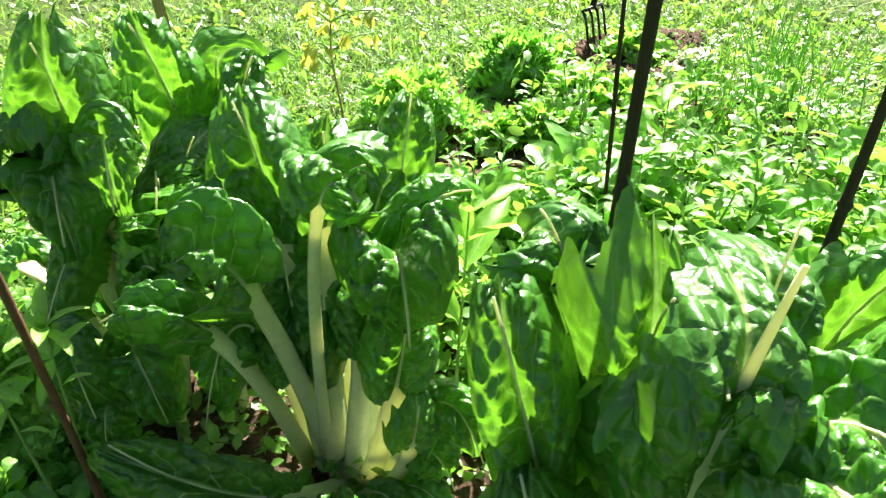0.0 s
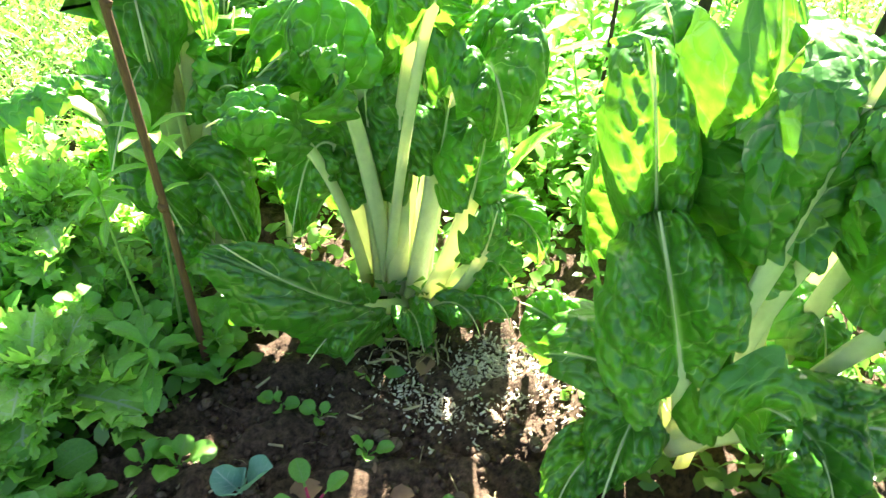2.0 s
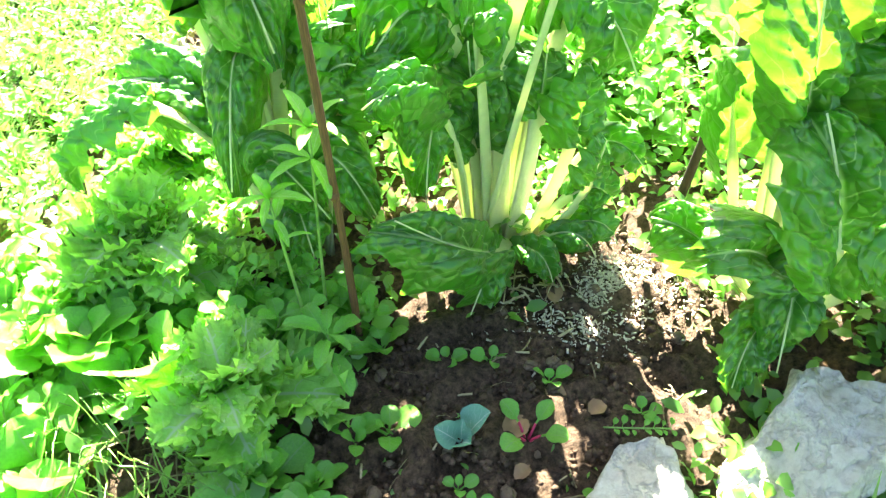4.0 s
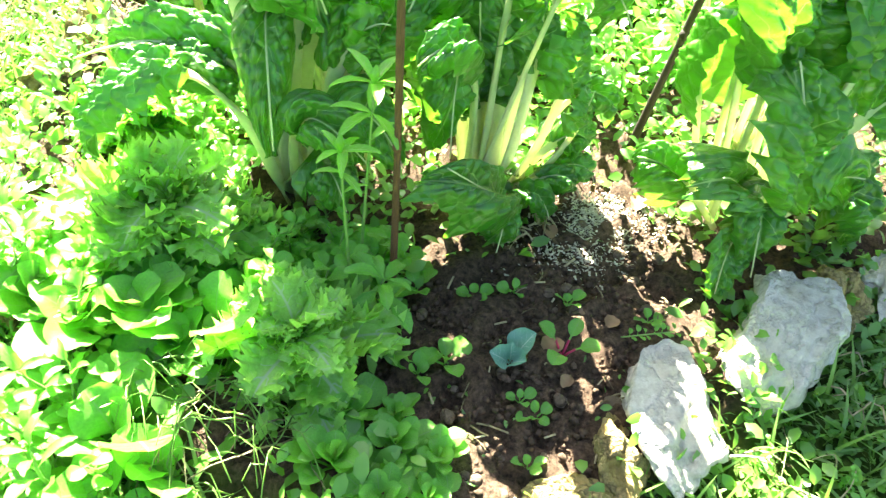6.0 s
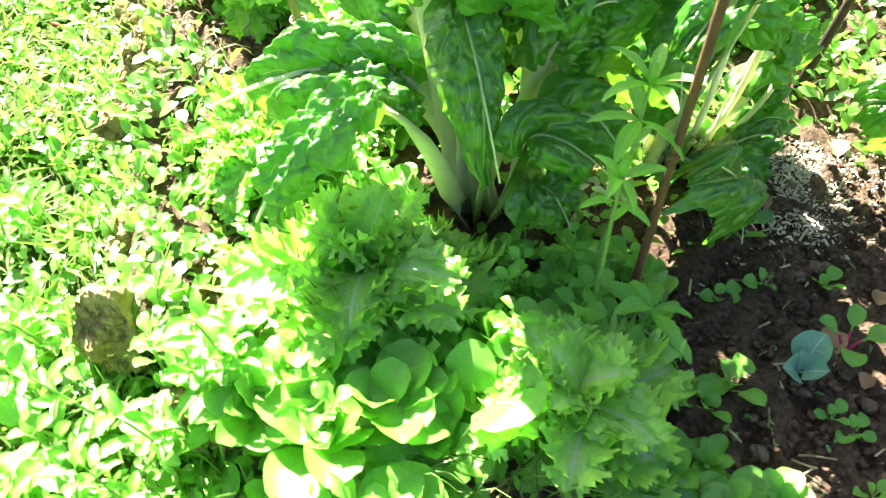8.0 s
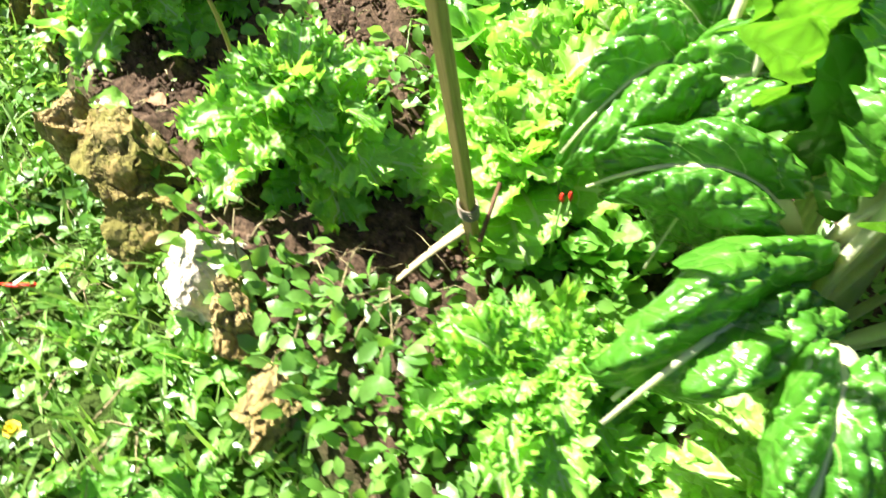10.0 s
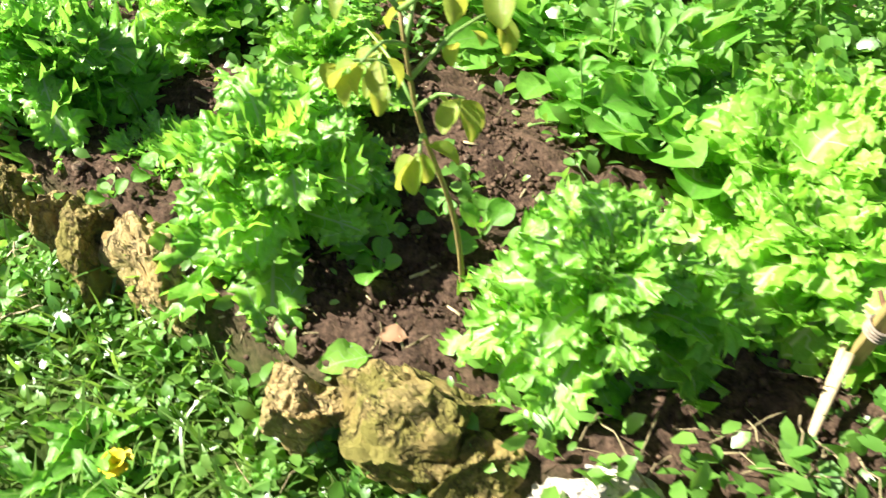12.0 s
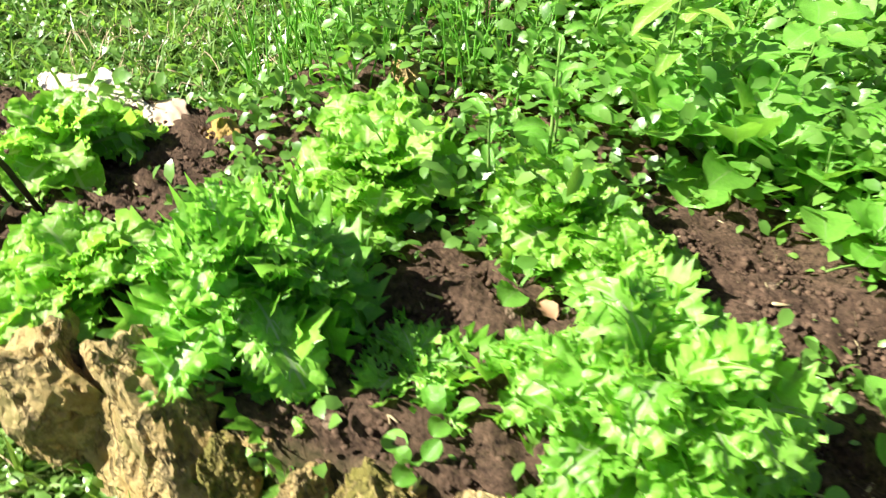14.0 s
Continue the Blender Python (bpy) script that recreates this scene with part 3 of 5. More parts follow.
a0 = (-0.13, 0.81, 0.0)
chard(-0.13, 0.81, [
    # the stalk that arches over, its blade hanging from the top
    ((-0.15, 0.82, 0.01), (-0.115, 0.735, 0.43), (-0.075, 0.735, 0.54), 0.74, 0.070, (0.2, -1, 0.5), 0.0085, 0.2, 0.5),
    ((-0.09, 0.82, 0.0), (-0.03, 0.82, 0.38), (0.09, 0.78, 0.50), 0.5, 0.075, (0.1, -0.6, 0.9), 0.014),
    (a0, (-0.225, 0.81, 0.30), (-0.30, 0.73, 0.14), 0.5, 0.060, (-0.2, -1, 0.3), 0.010),
    # leaf curling forward over the stalks
    ((-0.09, 0.85, 0.01), (-0.03, 0.80, 0.40), (-0.005, 0.645, 0.335), 0.50, 0.095, (0, -0.4, 1), 0.016),
    # broad rounded leaf on the shaded side, and the upright one behind
    (a0, (-0.185, 0.885, 0.38), (-0.34, 0.83, 0.37), 0.50, 0.100, (-0.1, -0.7, 0.7), 0.017),
    ((-0.11, 0.86, 0.0), (-0.035, 0.95, 0.33), (0.01, 1.0, 0.57), 0.52, 0.062, (0, -1, 0.3), 0.013),
    ((-0.14, 0.84, 0.0), (-0.18, 0.91, 0.36), (-0.22, 0.89, 0.60), 0.5, 0.095, (0, -1, 0.3), 0.015),
    ((-0.12, 0.85, 0.0), (-0.08, 0.93, 0.30), (-0.02, 0.93, 0.47), 0.55, 0.075, (0.1, -0.9, 0.4), 0.015),
    ((-0.15, 0.84, 0.0), (-0.13, 0.93, 0.30), (-0.11, 0.92, 0.55), 0.50, 0.080, (0, -1, 0.3), 0.014),
    ((-0.13, 0.83, 0.0), (-0.11, 0.83, 0.40), (-0.04, 0.78, 0.54), 0.58, 0.075, (0.1, -0.7, 0.8), 0.015),
    # long low leaf reaching out beside the thin stick
    ((-0.12, 0.79, 0.01), (-0.245, 0.67, 0.13), (-0.40, 0.66, 0.27), 0.25, 0.072, (0.25, -0.45, 1), 0.012, 0.22),
    # low ones on the soil round the foot
    ((-0.15, 0.77, 0.01), (-0.22, 0.67, 0.09), (-0.29, 0.61, 0.05), 0.35, 0.050, (-0.2, -0.8, 0.8), 0.008),
    ((-0.08, 0.78, 0.01), (0.00, 0.74, 0.12), (0.045, 0.695, 0.06), 0.35, 0.055, (0.3, -0.8, 0.8), 0.009),
    ((-0.08, 0.77, 0.01), (0.02, 0.76, 0.19), (0.085, 0.67, 0.13), 0.45, 0.042, (0.2, -0.9, 0.5), 0.007),
    ((-0.10, 0.76, 0.01), (-0.05, 0.70, 0.07), (-0.02, 0.66, 0.02), 0.25, 0.042, (0.2, -0.7, 0.8), 0.006),
    ((-0.13, 0.76, 0.01), (-0.12, 0.69, 0.06), (-0.11, 0.65, 0.01), 0.25, 0.040, (0, -0.7, 0.8), 0.005),
    ((-0.07, 0.77, 0.01), (0.00, 0.71, 0.07), (0.03, 0.67, 0.02), 0.25, 0.042, (0.3, -0.7, 0.8), 0.006),
    # sunlit strap leaf pointing to the thin stick
    ((-0.18, 0.82, 0.02), (-0.265, 0.755, 0.335), (-0.395, 0.735, 0.36), 0.5, 0.045, (0, -0.3, 1), 0.015),
    # the fan of white stalks
    ((-0.165, 0.83, 0.0), (-0.195, 0.845, 0.20), (-0.235, 0.87, 0.40), 0.46, 0.085, (0, -1, 0.4), 0.016),
    ((-0.15, 0.815, 0.0), (-0.165, 0.825, 0.20), (-0.175, 0.85, 0.39), 0.50, 0.080, (0, -1, 0.3), 0.018),
    ((-0.13, 0.805, 0.0), (-0.13, 0.81, 0.20), (-0.12, 0.85, 0.40), 0.66, 0.075, (0, -1, 0.3), 0.020),
    ((-0.11, 0.795, 0.0), (-0.085, 0.79, 0.19), (-0.05, 0.82, 0.38), 0.66, 0.075, (0.1, -1, 0.3), 0.018),
    ((-0.095, 0.785, 0.0), (-0.045, 0.755, 0.17), (-0.005, 0.77, 0.36), 0.66, 0.070, (0.2, -1, 0.3), 0.018),
    ((-0.085, 0.775, 0.0), (-0.03, 0.73, 0.10), (0.00, 0.71, 0.24), 0.7, 0.050, (0.2, -1, 0.3), 0.014),
    ((-0.14, 0.82, 0.0), (-0.20, 0.76, 0.38), (-0.26, 0.69, 0.47), 0.55, 0.080, (0, -0.5, 1), 0.014),
], "large swiss chard with dark puckered leaves and thick white stalks", 1)
b0 = (-0.455, 0.98, 0.0)
chard(-0.455, 0.98, [
    # the leaf hanging straight down, and the one reaching out over the endive
    (b0, (-0.475, 0.985, 0.36), (-0.56, 0.825, 0.185), 0.56, 0.056, (-0.4, -1, 0.2), 0.015, 0.1),
    (b0, (-0.535, 1.045, 0.27), (-0.74, 1.225, 0.22), 0.42, 0.085, (-0.3, -0.5, 1), 0.018, 0.15, 0.5),
    # tall ones seen from the bed's near edge
    (b0, (-0.41, 0.95, 0.50), (-0.375, 0.83, 0.43), 0.52, 0.055, (0.1, -1, 0.3), 0.013),
    (b0, (-0.46, 0.985, 0.42), (-0.44, 0.89, 0.68), 0.58, 0.085, (0.1, -1, 0.2), 0.015),
    (b0, (-0.475, 0.95, 0.47), (-0.45, 0.83, 0.38), 0.50, 0.085, (0, -1, 0.3), 0.014),
    (b0, (-0.475, 0.96, 0.46), (-0.52, 0.86, 0.55), 0.52, 0.062, (-0.2, -0.4, 1), 0.014),
    ((-0.43, 0.94, 0.0), (-0.41, 0.85, 0.24), (-0.35, 0.77, 0.13), 0.45, 0.065, (0, -1, 0.4), 0.010),
    ((-0.44, 0.94, 0.0), (-0.46, 0.85, 0.15), (-0.46, 0.78, 0.09), 0.45, 0.060, (-0.1, -1, 0.5), 0.009),
    ((-0.45, 0.96, 0.0), (-0.49, 0.86, 0.25), (-0.425, 0.735, 0.18), 0.48, 0.055, (0, -1, 0.4), 0.010),
    ((-0.47, 0.975, 0.0), (-0.61, 1.005, 0.29), (-0.80, 1.025, 0.18), 0.55, 0.058, (-0.4, 0.1, 1), 0.020, 0.15, 0.5),
    # those that lean out over the bed's long side
    ((-0.43, 0.95, 0.0), (-0.525, 1.05, 0.28), (-0.665, 1.20, 0.14), 0.48, 0.070, (-0.4, 0.2, 1), 0.017, 0.12, 0.6),
    ((-0.42, 0.95, 0.0), (-0.46, 1.09, 0.33), (-0.43, 1.28, 0.22), 0.45, 0.070, (-0.6, 0.1, 1), 0.015, 0.2, 0.4),
    ((-0.31, 0.96, 0.02), (-0.33, 1.05, 0.36), (-0.41, 1.27, 0.29), 0.45, 0.080, (-0.6, 0.1, 0.9), 0.021, 0.15, 0.4),
    ((-0.41, 0.91, 0.0), (-0.375, 0.905, 0.22), (-0.31, 0.84, 0.44), 0.66, 0.070, (-0.9, -0.1, 0.5), 0.020),
    ((-0.41, 0.92, 0.0), (-0.385, 0.93, 0.24), (-0.36, 0.97, 0.48), 0.66, 0.075, (-0.9, 0.1, 0.4), 0.021),
    ((-0.405, 0.915, 0.0), (-0.385, 0.915, 0.24), (-0.34, 0.91, 0.48), 0.66, 0.075, (-0.9, 0, 0.4), 0.020),
    # upright broad stalks
    (b0, (-0.505, 1.0, 0.36), (-0.55, 1.0, 0.61), 0.60, 0.070, (-0.3, -0.8, 0.5), 0.020),
    ((-0.445, 0.98, 0.0), (-0.465, 0.99, 0.33), (-0.485, 1.06, 0.56), 0.58, 0.075, (-0.8, -0.2, 0.6), 0.021),
    ((-0.43, 0.99, 0.0), (-0.39, 1.0, 0.30), (-0.35, 0.94, 0.47), 0.5, 0.080, (0, -0.7, 0.7), 0.014),
    ((-0.43, 1.0, 0.0), (-0.37, 1.02, 0.34), (-0.30, 0.99, 0.51), 0.5, 0.090, (0.1, -0.9, 0.4), 0.014),
    ((-0.43, 0.97, 0.0), (-0.40, 0.90, 0.30), (-0.34, 0.84, 0.37), 0.5, 0.060, (0, -0.7, 0.8), 0.013),
], "tall swiss chard with arching dark leaves and broad white stalks", 2)
c0 = (-0.30, 1.10, 0.02)
chard(-0.30, 1.10, [
    (c0, (-0.35, 1.12, 0.42), (-0.40, 1.08, 0.66), 0.48, 0.095, (0.1, -1, 0.2), 0.017),
    (c0, (-0.29, 1.10, 0.38), (-0.22, 1.10, 0.60), 0.5, 0.055, (0.2, -1, 0.2), 0.014),
    (c0, (-0.31, 1.15, 0.44), (-0.27, 1.08, 0.60), 0.5, 0.075, (0, -1, 0.4), 0.016),
    (c0, (-0.26, 1.06, 0.36), (-0.20, 0.97, 0.44), 0.5, 0.07, (0, -0.3, 1), 0.014),
    (c0, (-0.32, 1.18, 0.35), (-0.44, 1.31, 0.25), 0.45, 0.085, (-0.6, 0.3, 1), 0.017),
    (c0, (-0.25, 1.16, 0.34), (-0.20, 1.30, 0.33), 0.4, 0.10, (-0.5, 0.3, 0.8), 0.014),
    (c0, (-0.37, 1.12, 0.25), (-0.50, 1.18, 0.16), 0.4, 0.08, (-0.6, 0.1, 1), 0.013),
    (c0, (-0.22, 1.12, 0.28), (-0.10, 1.14, 0.38), 0.45, 0.085, (-0.2, -0.2, 1), 0.014),
    (c0, (-0.28, 1.18, 0.22), (-0.30, 1.30, 0.20), 0.4, 0.075, (-0.5, 0.5, 1), 0.012),
], "tall swiss chard with upright leaves and white stalks beside lettuces", 3)
d0 = (0.20, 0.46, 0.0)
chard(0.20, 0.46, [
    (d0, (0.135, 0.385, 0.20), (0.085, 0.455, 0.42), 0.54, 0.105, (-0.3, -1, 0.35), 0.012, 0.15, 0.35),
    ((0.18, 0.50, 0.0), (0.12, 0.485, 0.32), (0.065, 0.49, 0.57), 0.56, 0.062, (-0.2, -1, 0.1), 0.011, 0.15, 0.3),
    ((0.175, 0.43, 0.03), (0.205, 0.40, 0.36), (0.28, 0.42, 0.64), 0.52, 0.080, (0.1, -1, 0.3), 0.017, 0.15, 0.8),
    ((0.26, 0.46, 0.0), (0.26, 0.46, 0.32), (0.15, 0.47, 0.52), 0.48, 0.115, (0.2, -1, 0.4), 0.016),
    ((0.17, 0.45, 0.02), (0.105, 0.405, 0.15), (0.04, 0.33, 0.03), 0.38, 0.062, (-0.4, -0.8, 0.6), 0.011, 0.12, 0.3),
    ((0.22, 0.44, 0.0), (0.28, 0.36, 0.14), (0.32, 0.27, 0.02), 0.35, 0.085, (0, -0.9, 0.6), 0.014),
    ((0.16, 0.42, 0.05), (0.29, 0.37, 0.13), (0.48, 0.33, 0.11), 0.5, 0.08, (0.2, -0.8, 0.8), 0.020),
    ((0.28, 0.5, 0.0), (0.29, 0.5, 0.36), (0.34, 0.54, 0.60), 0.5, 0.08, (0, -1, 0.2), 0.016),
    (d0, (0.20, 0.50, 0.38), (0.20, 0.44, 0.58), 0.5, 0.085, (0, -0.8, 0.5), 0.014),
    ((0.24, 0.46, 0.0), (0.28, 0.42, 0.38), (0.30, 0.28, 0.48), 0.5, 0.09, (0, -0.5, 1), 0.014),
    ((0.16, 0.52, 0.0), (0.14, 0.60, 0.25), (0.09, 0.63, 0.50), 0.45, 0.075, (0, 1, 0.1), 0.010),
    ((0.18, 0.52, 0.0), (0.19, 0.58, 0.38), (0.20, 0.55, 0.54), 0.50, 0.080, (0, -0.6, 0.8), 0.012),
    ((0.25, 0.47, 0.0), (0.30, 0.45, 0.40), (0.37, 0.34, 0.47), 0.5, 0.10, (0, -0.3, 1), 0.015),
    ((0.24, 0.45, 0.0), (0.25, 0.46, 0.40), (0.21, 0.36, 0.54), 0.5, 0.095, (0, -0.3, 1), 0.015),
    ((0.3, 0.46, 0.0), (0.41, 0.48, 0.36), (0.50, 0.41, 0.54), 0.5, 0.10, (0, -0.5, 1), 0.015),
    ((0.3, 0.44, 0.0), (0.40, 0.40, 0.24), (0.52, 0.32, 0.30), 0.45, 0.10, (0, -0.8, 0.8), 0.015),
    ((0.2, 0.44, 0.0), (0.12, 0.45, 0.14), (0.00, 0.44, 0.22), 0.4, 0.085, (-0.3, -0.7, 0.8), 0.011),
    ((0.2, 0.42, 0.0), (0.20, 0.38, 0.16), (0.22, 0.30, 0.22), 0.45, 0.09, (0, -1, 0.4), 0.012),
    ((0.17, 0.48, 0.0), (0.08, 0.55, 0.12), (0.00, 0.60, 0.16), 0.4, 0.06, (-0.3, -0.5, 1), 0.009),
    ((0.16, 0.42, 0.0), (0.06, 0.40, 0.08), (0.0, 0.36, 0.0), 0.35, 0.055, (-0.3, -0.7, 0.8), 0.008),
    ((0.18, 0.50, 0.0), (0.17, 0.58, 0.40), (0.12, 0.61, 0.57), 0.55, 0.085, (0, -0.5, 1), 0.014),
], "large swiss chard with glossy crinkled leaves growing behind white border rocks", 4)
chard(0.42, 0.62, [
    ((0.42, 0.62, 0), (0.44, 0.62, 0.34), (0.50, 0.56, 0.52), 0.45, 0.10, (0, -0.8, 0.6), 0.015),
    ((0.44, 0.62, 0), (0.54, 0.60, 0.30), (0.66, 0.55, 0.36), 0.45, 0.10, (0.2, -0.6, 0.9), 0.015),
    ((0.43, 0.61, 0), (0.48, 0.52, 0.26), (0.52, 0.42, 0.24), 0.45, 0.09, (0, -0.7, 0.9), 0.014),
    ((0.42, 0.6, 0), (0.38, 0.50, 0.18), (0.36, 0.42, 0.12), 0.4, 0.08, (0, -0.8, 0.8), 0.012),
], "swiss chard with sunlit puckered leaves near a dark stake", 5)


def leaf_variant(name, length, width, material, seed, bend=-50, cup=0.25, ruffle=0.1, freq=6, lobes=0.0, lobe_n=9, stem=0.0, stem_w=0.06,
                 shape=(0.9, 0.6), rows=18, cols=9, rise=0.0):
    """A leaf mesh that starts at the origin, runs along +x with its upper face to +z and bends down (bend in degrees)."""
    r = random.Random(seed)
    ph = [r.uniform(0, 6.28) for _ in range(6)]
    verts, uvs = [], []
    x = z = 0.0
    for i in range(rows):
        v = i / (rows - 1)
        ang = radians(rise + bend * v ** 1.6)
        if i:
            x += length / (rows - 1) * math.cos(ang)
            z += length / (rows - 1) * math.sin(ang)
        b = max(0.0, (v - stem) / (1 - stem))
        w = width * max(stem_w, oval(b, *shape)) if v < 0.999 else width * 0.12
        for j in range(cols):
            u = 2 * j / (cols - 1) - 1
            au = abs(u)
            side = ph[0] if u < 0 else ph[1]
            jag = 1.0
            if lobes and b > 0:
                saw = abs(((b * lobe_n + side) % 1.0) * 2 - 1)
                saw2 = abs(((b * lobe_n * 2.7 + 2 * side) % 1.0) * 2 - 1)
                jag = 1 - lobes * (0.7 * saw + 0.45 * saw2)
            y = w * u * (1 + (jag - 1) * au ** 1.5)
            h = cup * w * au * au
            if b > 0:
                h += ruffle * width * au ** 2 * (math.sin(freq * 6.28 * b + side) + 0.7 * math.sin(freq * 11.3 * b + 2.3 * side))
                h += 0.25 * ruffle * width * math.sin(9 * b + ph[3]) * (1 - au)
            dx = 0.6 * ruffle * width * au ** 2 * math.sin(freq * 8.1 * b + ph[2] + side) if b > 0 else 0
            verts.append((x + dx * math.cos(ang) - h * math.sin(ang), y, z + dx * math.sin(ang) + h * math.cos(ang)))
            uvs.append(((u + 1) / 2, b))
    return mesh_of(name, verts, grid_faces(rows, cols), material, uvs)


def rosette(name, x, y, size, count, variants, label, category, group, seed, up=(12, 80), part_name="leaf", tall=1.0, z=None, lean=(0, 0)):
    """A plant of leaves round a heart: outer ones long and low, inner ones short and upright."""
    r = random.Random(seed)
    plant = thing(name, x, y, gz1(x, y) if z is None else z, label, category, group)
    for k in range(count):
        f = (k + 0.5) / count
        az = k * 137.5 + r.uniform(-20, 20)
        el = up[0] + (up[1] - up[0]) * f ** 1.1 + r.uniform(-14, 14)
        s = size * (1.05 - 0.45 * f) * r.uniform(0.82, 1.12)
        rad = 0.05 * size * (1 - f)
        m = pose(rad * math.cos(radians(az)), rad * math.sin(radians(az)), 0.012 * size + 0.25 * size * f * tall, 0, 0, az) \
            @ pose(0, 0, 0, r.uniform(-35, 35), -el, 0) @ Matrix.Diagonal((s, s, s, 1))
        if lean != (0, 0):
            m = Matrix.Rotation(radians(lean[0]), 4, Vector((math.cos(radians(lean[1])), math.sin(radians(lean[1])), 0))) @ m
        part(part_name, r.choice(variants), plant, at=m)
    return plant


def frill_leaf(name, width, material, seed, bend, strap=0.48, lobes=8, teeth=4, curl=0.95, depth=0.32):
    """A leaf of length 1: a strap along the rib, and on both sides lobes that fan out, toothed and curled."""
    r = random.Random(seed)
    ph = [r.uniform(0, 6.28) for _ in range(4)]
    rows = 25
    line, verts, uvs, faces = [], [], [], []
    x = z = 0.0
    for i in range(rows):
        v = i / (rows - 1)
        ang = radians(6 + bend * v ** 1.5 + 9 * math.sin(7 * v + ph[2]))
        if i:
            x += math.cos(ang) / (rows - 1)
            z += math.sin(ang) / (rows - 1)
        line.append((Vector((x, 0.05 * math.sin(3.3 * v + ph[0]), z)), Vector((math.cos(ang), 0, math.sin(ang))), Vector((-math.sin(ang), 0, math.cos(ang)))))
    side_way = Vector((0, 1, 0))
    body = lambda v: max(0.16, oval(0.04 + 0.90 * v, 1.35, 0.6))
    for i in range(rows):
        v = i / (rows - 1)
        p, d, up = line[i]
        w = strap * width * body(v) * (1 if v < 0.99 else 0.4)
        for k in range(5):
            u = k / 2 - 1
            verts.append(p + side_way * w * u + up * (0.35 * w * u * u + 0.12 * w * math.sin(22 * v + ph[3]) * u))
            uvs.append((0.5 + 0.18 * u, v))
    faces += grid_faces(rows, 5)
    cols = 2 * teeth + 1
    for sgn in (-1, 1):
        for k in range(lobes + 1):
            v0 = 0.10 + 0.90 * (k + 0.3 + 0.4 * r.random()) / (lobes + 1)
            p, d, up = line[min(rows - 1, int(v0 * (rows - 1)))]
            turn = radians(r.uniform(-10, 40) + 35 * v0 ** 2)
            out = side_way * sgn * math.cos(turn) + d * math.sin(turn)
            tan = d * math.cos(turn) - side_way * sgn * math.sin(turn)
            ln = width * (1 - strap) * body(v0) * r.uniform(0.75, 1.35)
            root = p + side_way * sgn * strap * width * body(v0) * 0.75 + up * 0.2 * strap * width
            lift, roll, fan = r.uniform(-0.5, 0.7) * curl, r.uniform(-0.8, 1.1) * curl, r.uniform(0.75, 1.2)
            phase = r.uniform(0, 6.28)
            b = len(verts)
            for i, f in enumerate((0.0, 0.4, 0.75, 1.0)):
                for j in range(cols):
                    q = 2 * j / (cols - 1) - 1
                    rad = f * (1 - (depth if j % 2 == 0 and i == 3 else 0.0)) * (1 - 0.22 * q * q)
                    sway = q * (0.55 / lobes * (1 - f) + fan * ln * f)
                    h = ln * (lift * rad + roll * rad * rad * rad + 0.34 * curl * f * f * math.sin(6.5 * q + phase))
                    verts.append(root + out * ln * rad + tan * sway + up * h)
                    uvs.append((0.5 + sgn * (0.18 + 0.32 * f), v0))
            for i in range(3):
                for j in range(cols - 1):
                    a = b + i * cols + j
                    faces.append((a, a + 1, a + cols + 1, a + cols))
    return mesh_of(name, verts, faces, material, uvs)


def frisee_variants(name, material, n=6, width=0.22, seed=0, bend=-70, strap=0.48, lobes=8, teeth=4, curl=0.95, depth=0.32):
    return [frill_leaf(name, width * (0.85 + 0.07 * k), material, seed + k, bend - 8 * k, strap, lobes + k % 3, teeth, curl, depth) for k in range(n)]


V_FRI = frisee_variants("frisee_leaf", M_FRISEE, seed=10, width=0.27, bend=-75, strap=0.42, lobes=8, teeth=4, depth=0.36, curl=1.05)
V_FRIP = frisee_variants("frisee_leaf", M_FRISEE_PALE, seed=80, width=0.31, bend=-60, strap=0.46, lobes=7, teeth=4, depth=0.34)
V_FRID = frisee_variants("frisee_leaf", M_FRISEE_DARK, seed=30, width=0.27, lobes=8, curl=1.1, bend=-80, strap=0.42, depth=0.36)
V_FRIU = frisee_variants("frisee_leaf", M_FRISEE, seed=130, width=0.27, bend=-75, lobes=7, strap=0.42, depth=0.36, curl=1.05)
V_LIME = frisee_variants("lettuce_leaf", M_LIME, seed=50, width=0.38, bend=-60, strap=0.6, lobes=6, teeth=3, curl=0.9, depth=0.16)
V_SPOON = [leaf_variant("spoon_leaf", 1.0, 0.25 + 0.03 * k, M_SPOON, 70 + k, bend=-35 - 12 * k, cup=0.3, ruffle=0.05, freq=2, stem=0.35, stem_w=0.13,
                        shape=(1.0, 0.5), rows=16, cols=7, rise=8) for k in range(4)]
V_BROAD = [leaf_variant("broad_leaf", 1.0, 0.34 + 0.03 * k, M_SPOON, 90 + k, bend=-40 - 12 * k, cup=0.15, ruffle=0.06, freq=2, stem=0.3, stem_w=0.1,
                        shape=(1.0, 0.5), rows=18, cols=9, rise=10) for k in range(3)]
V_LANCE = [leaf_variant("weed_leaf", 1.0, 0.16 + 0.02 * k, M_SPOON, 110 + k, bend=-50 - 10 * k, cup=0.3, ruffle=0.06, freq=2, lobes=0.25, lobe_n=5, stem=0.15,
                        stem_w=0.12, shape=(1.0, 0.6), rows=14, cols=5, rise=10) for k in range(3)]

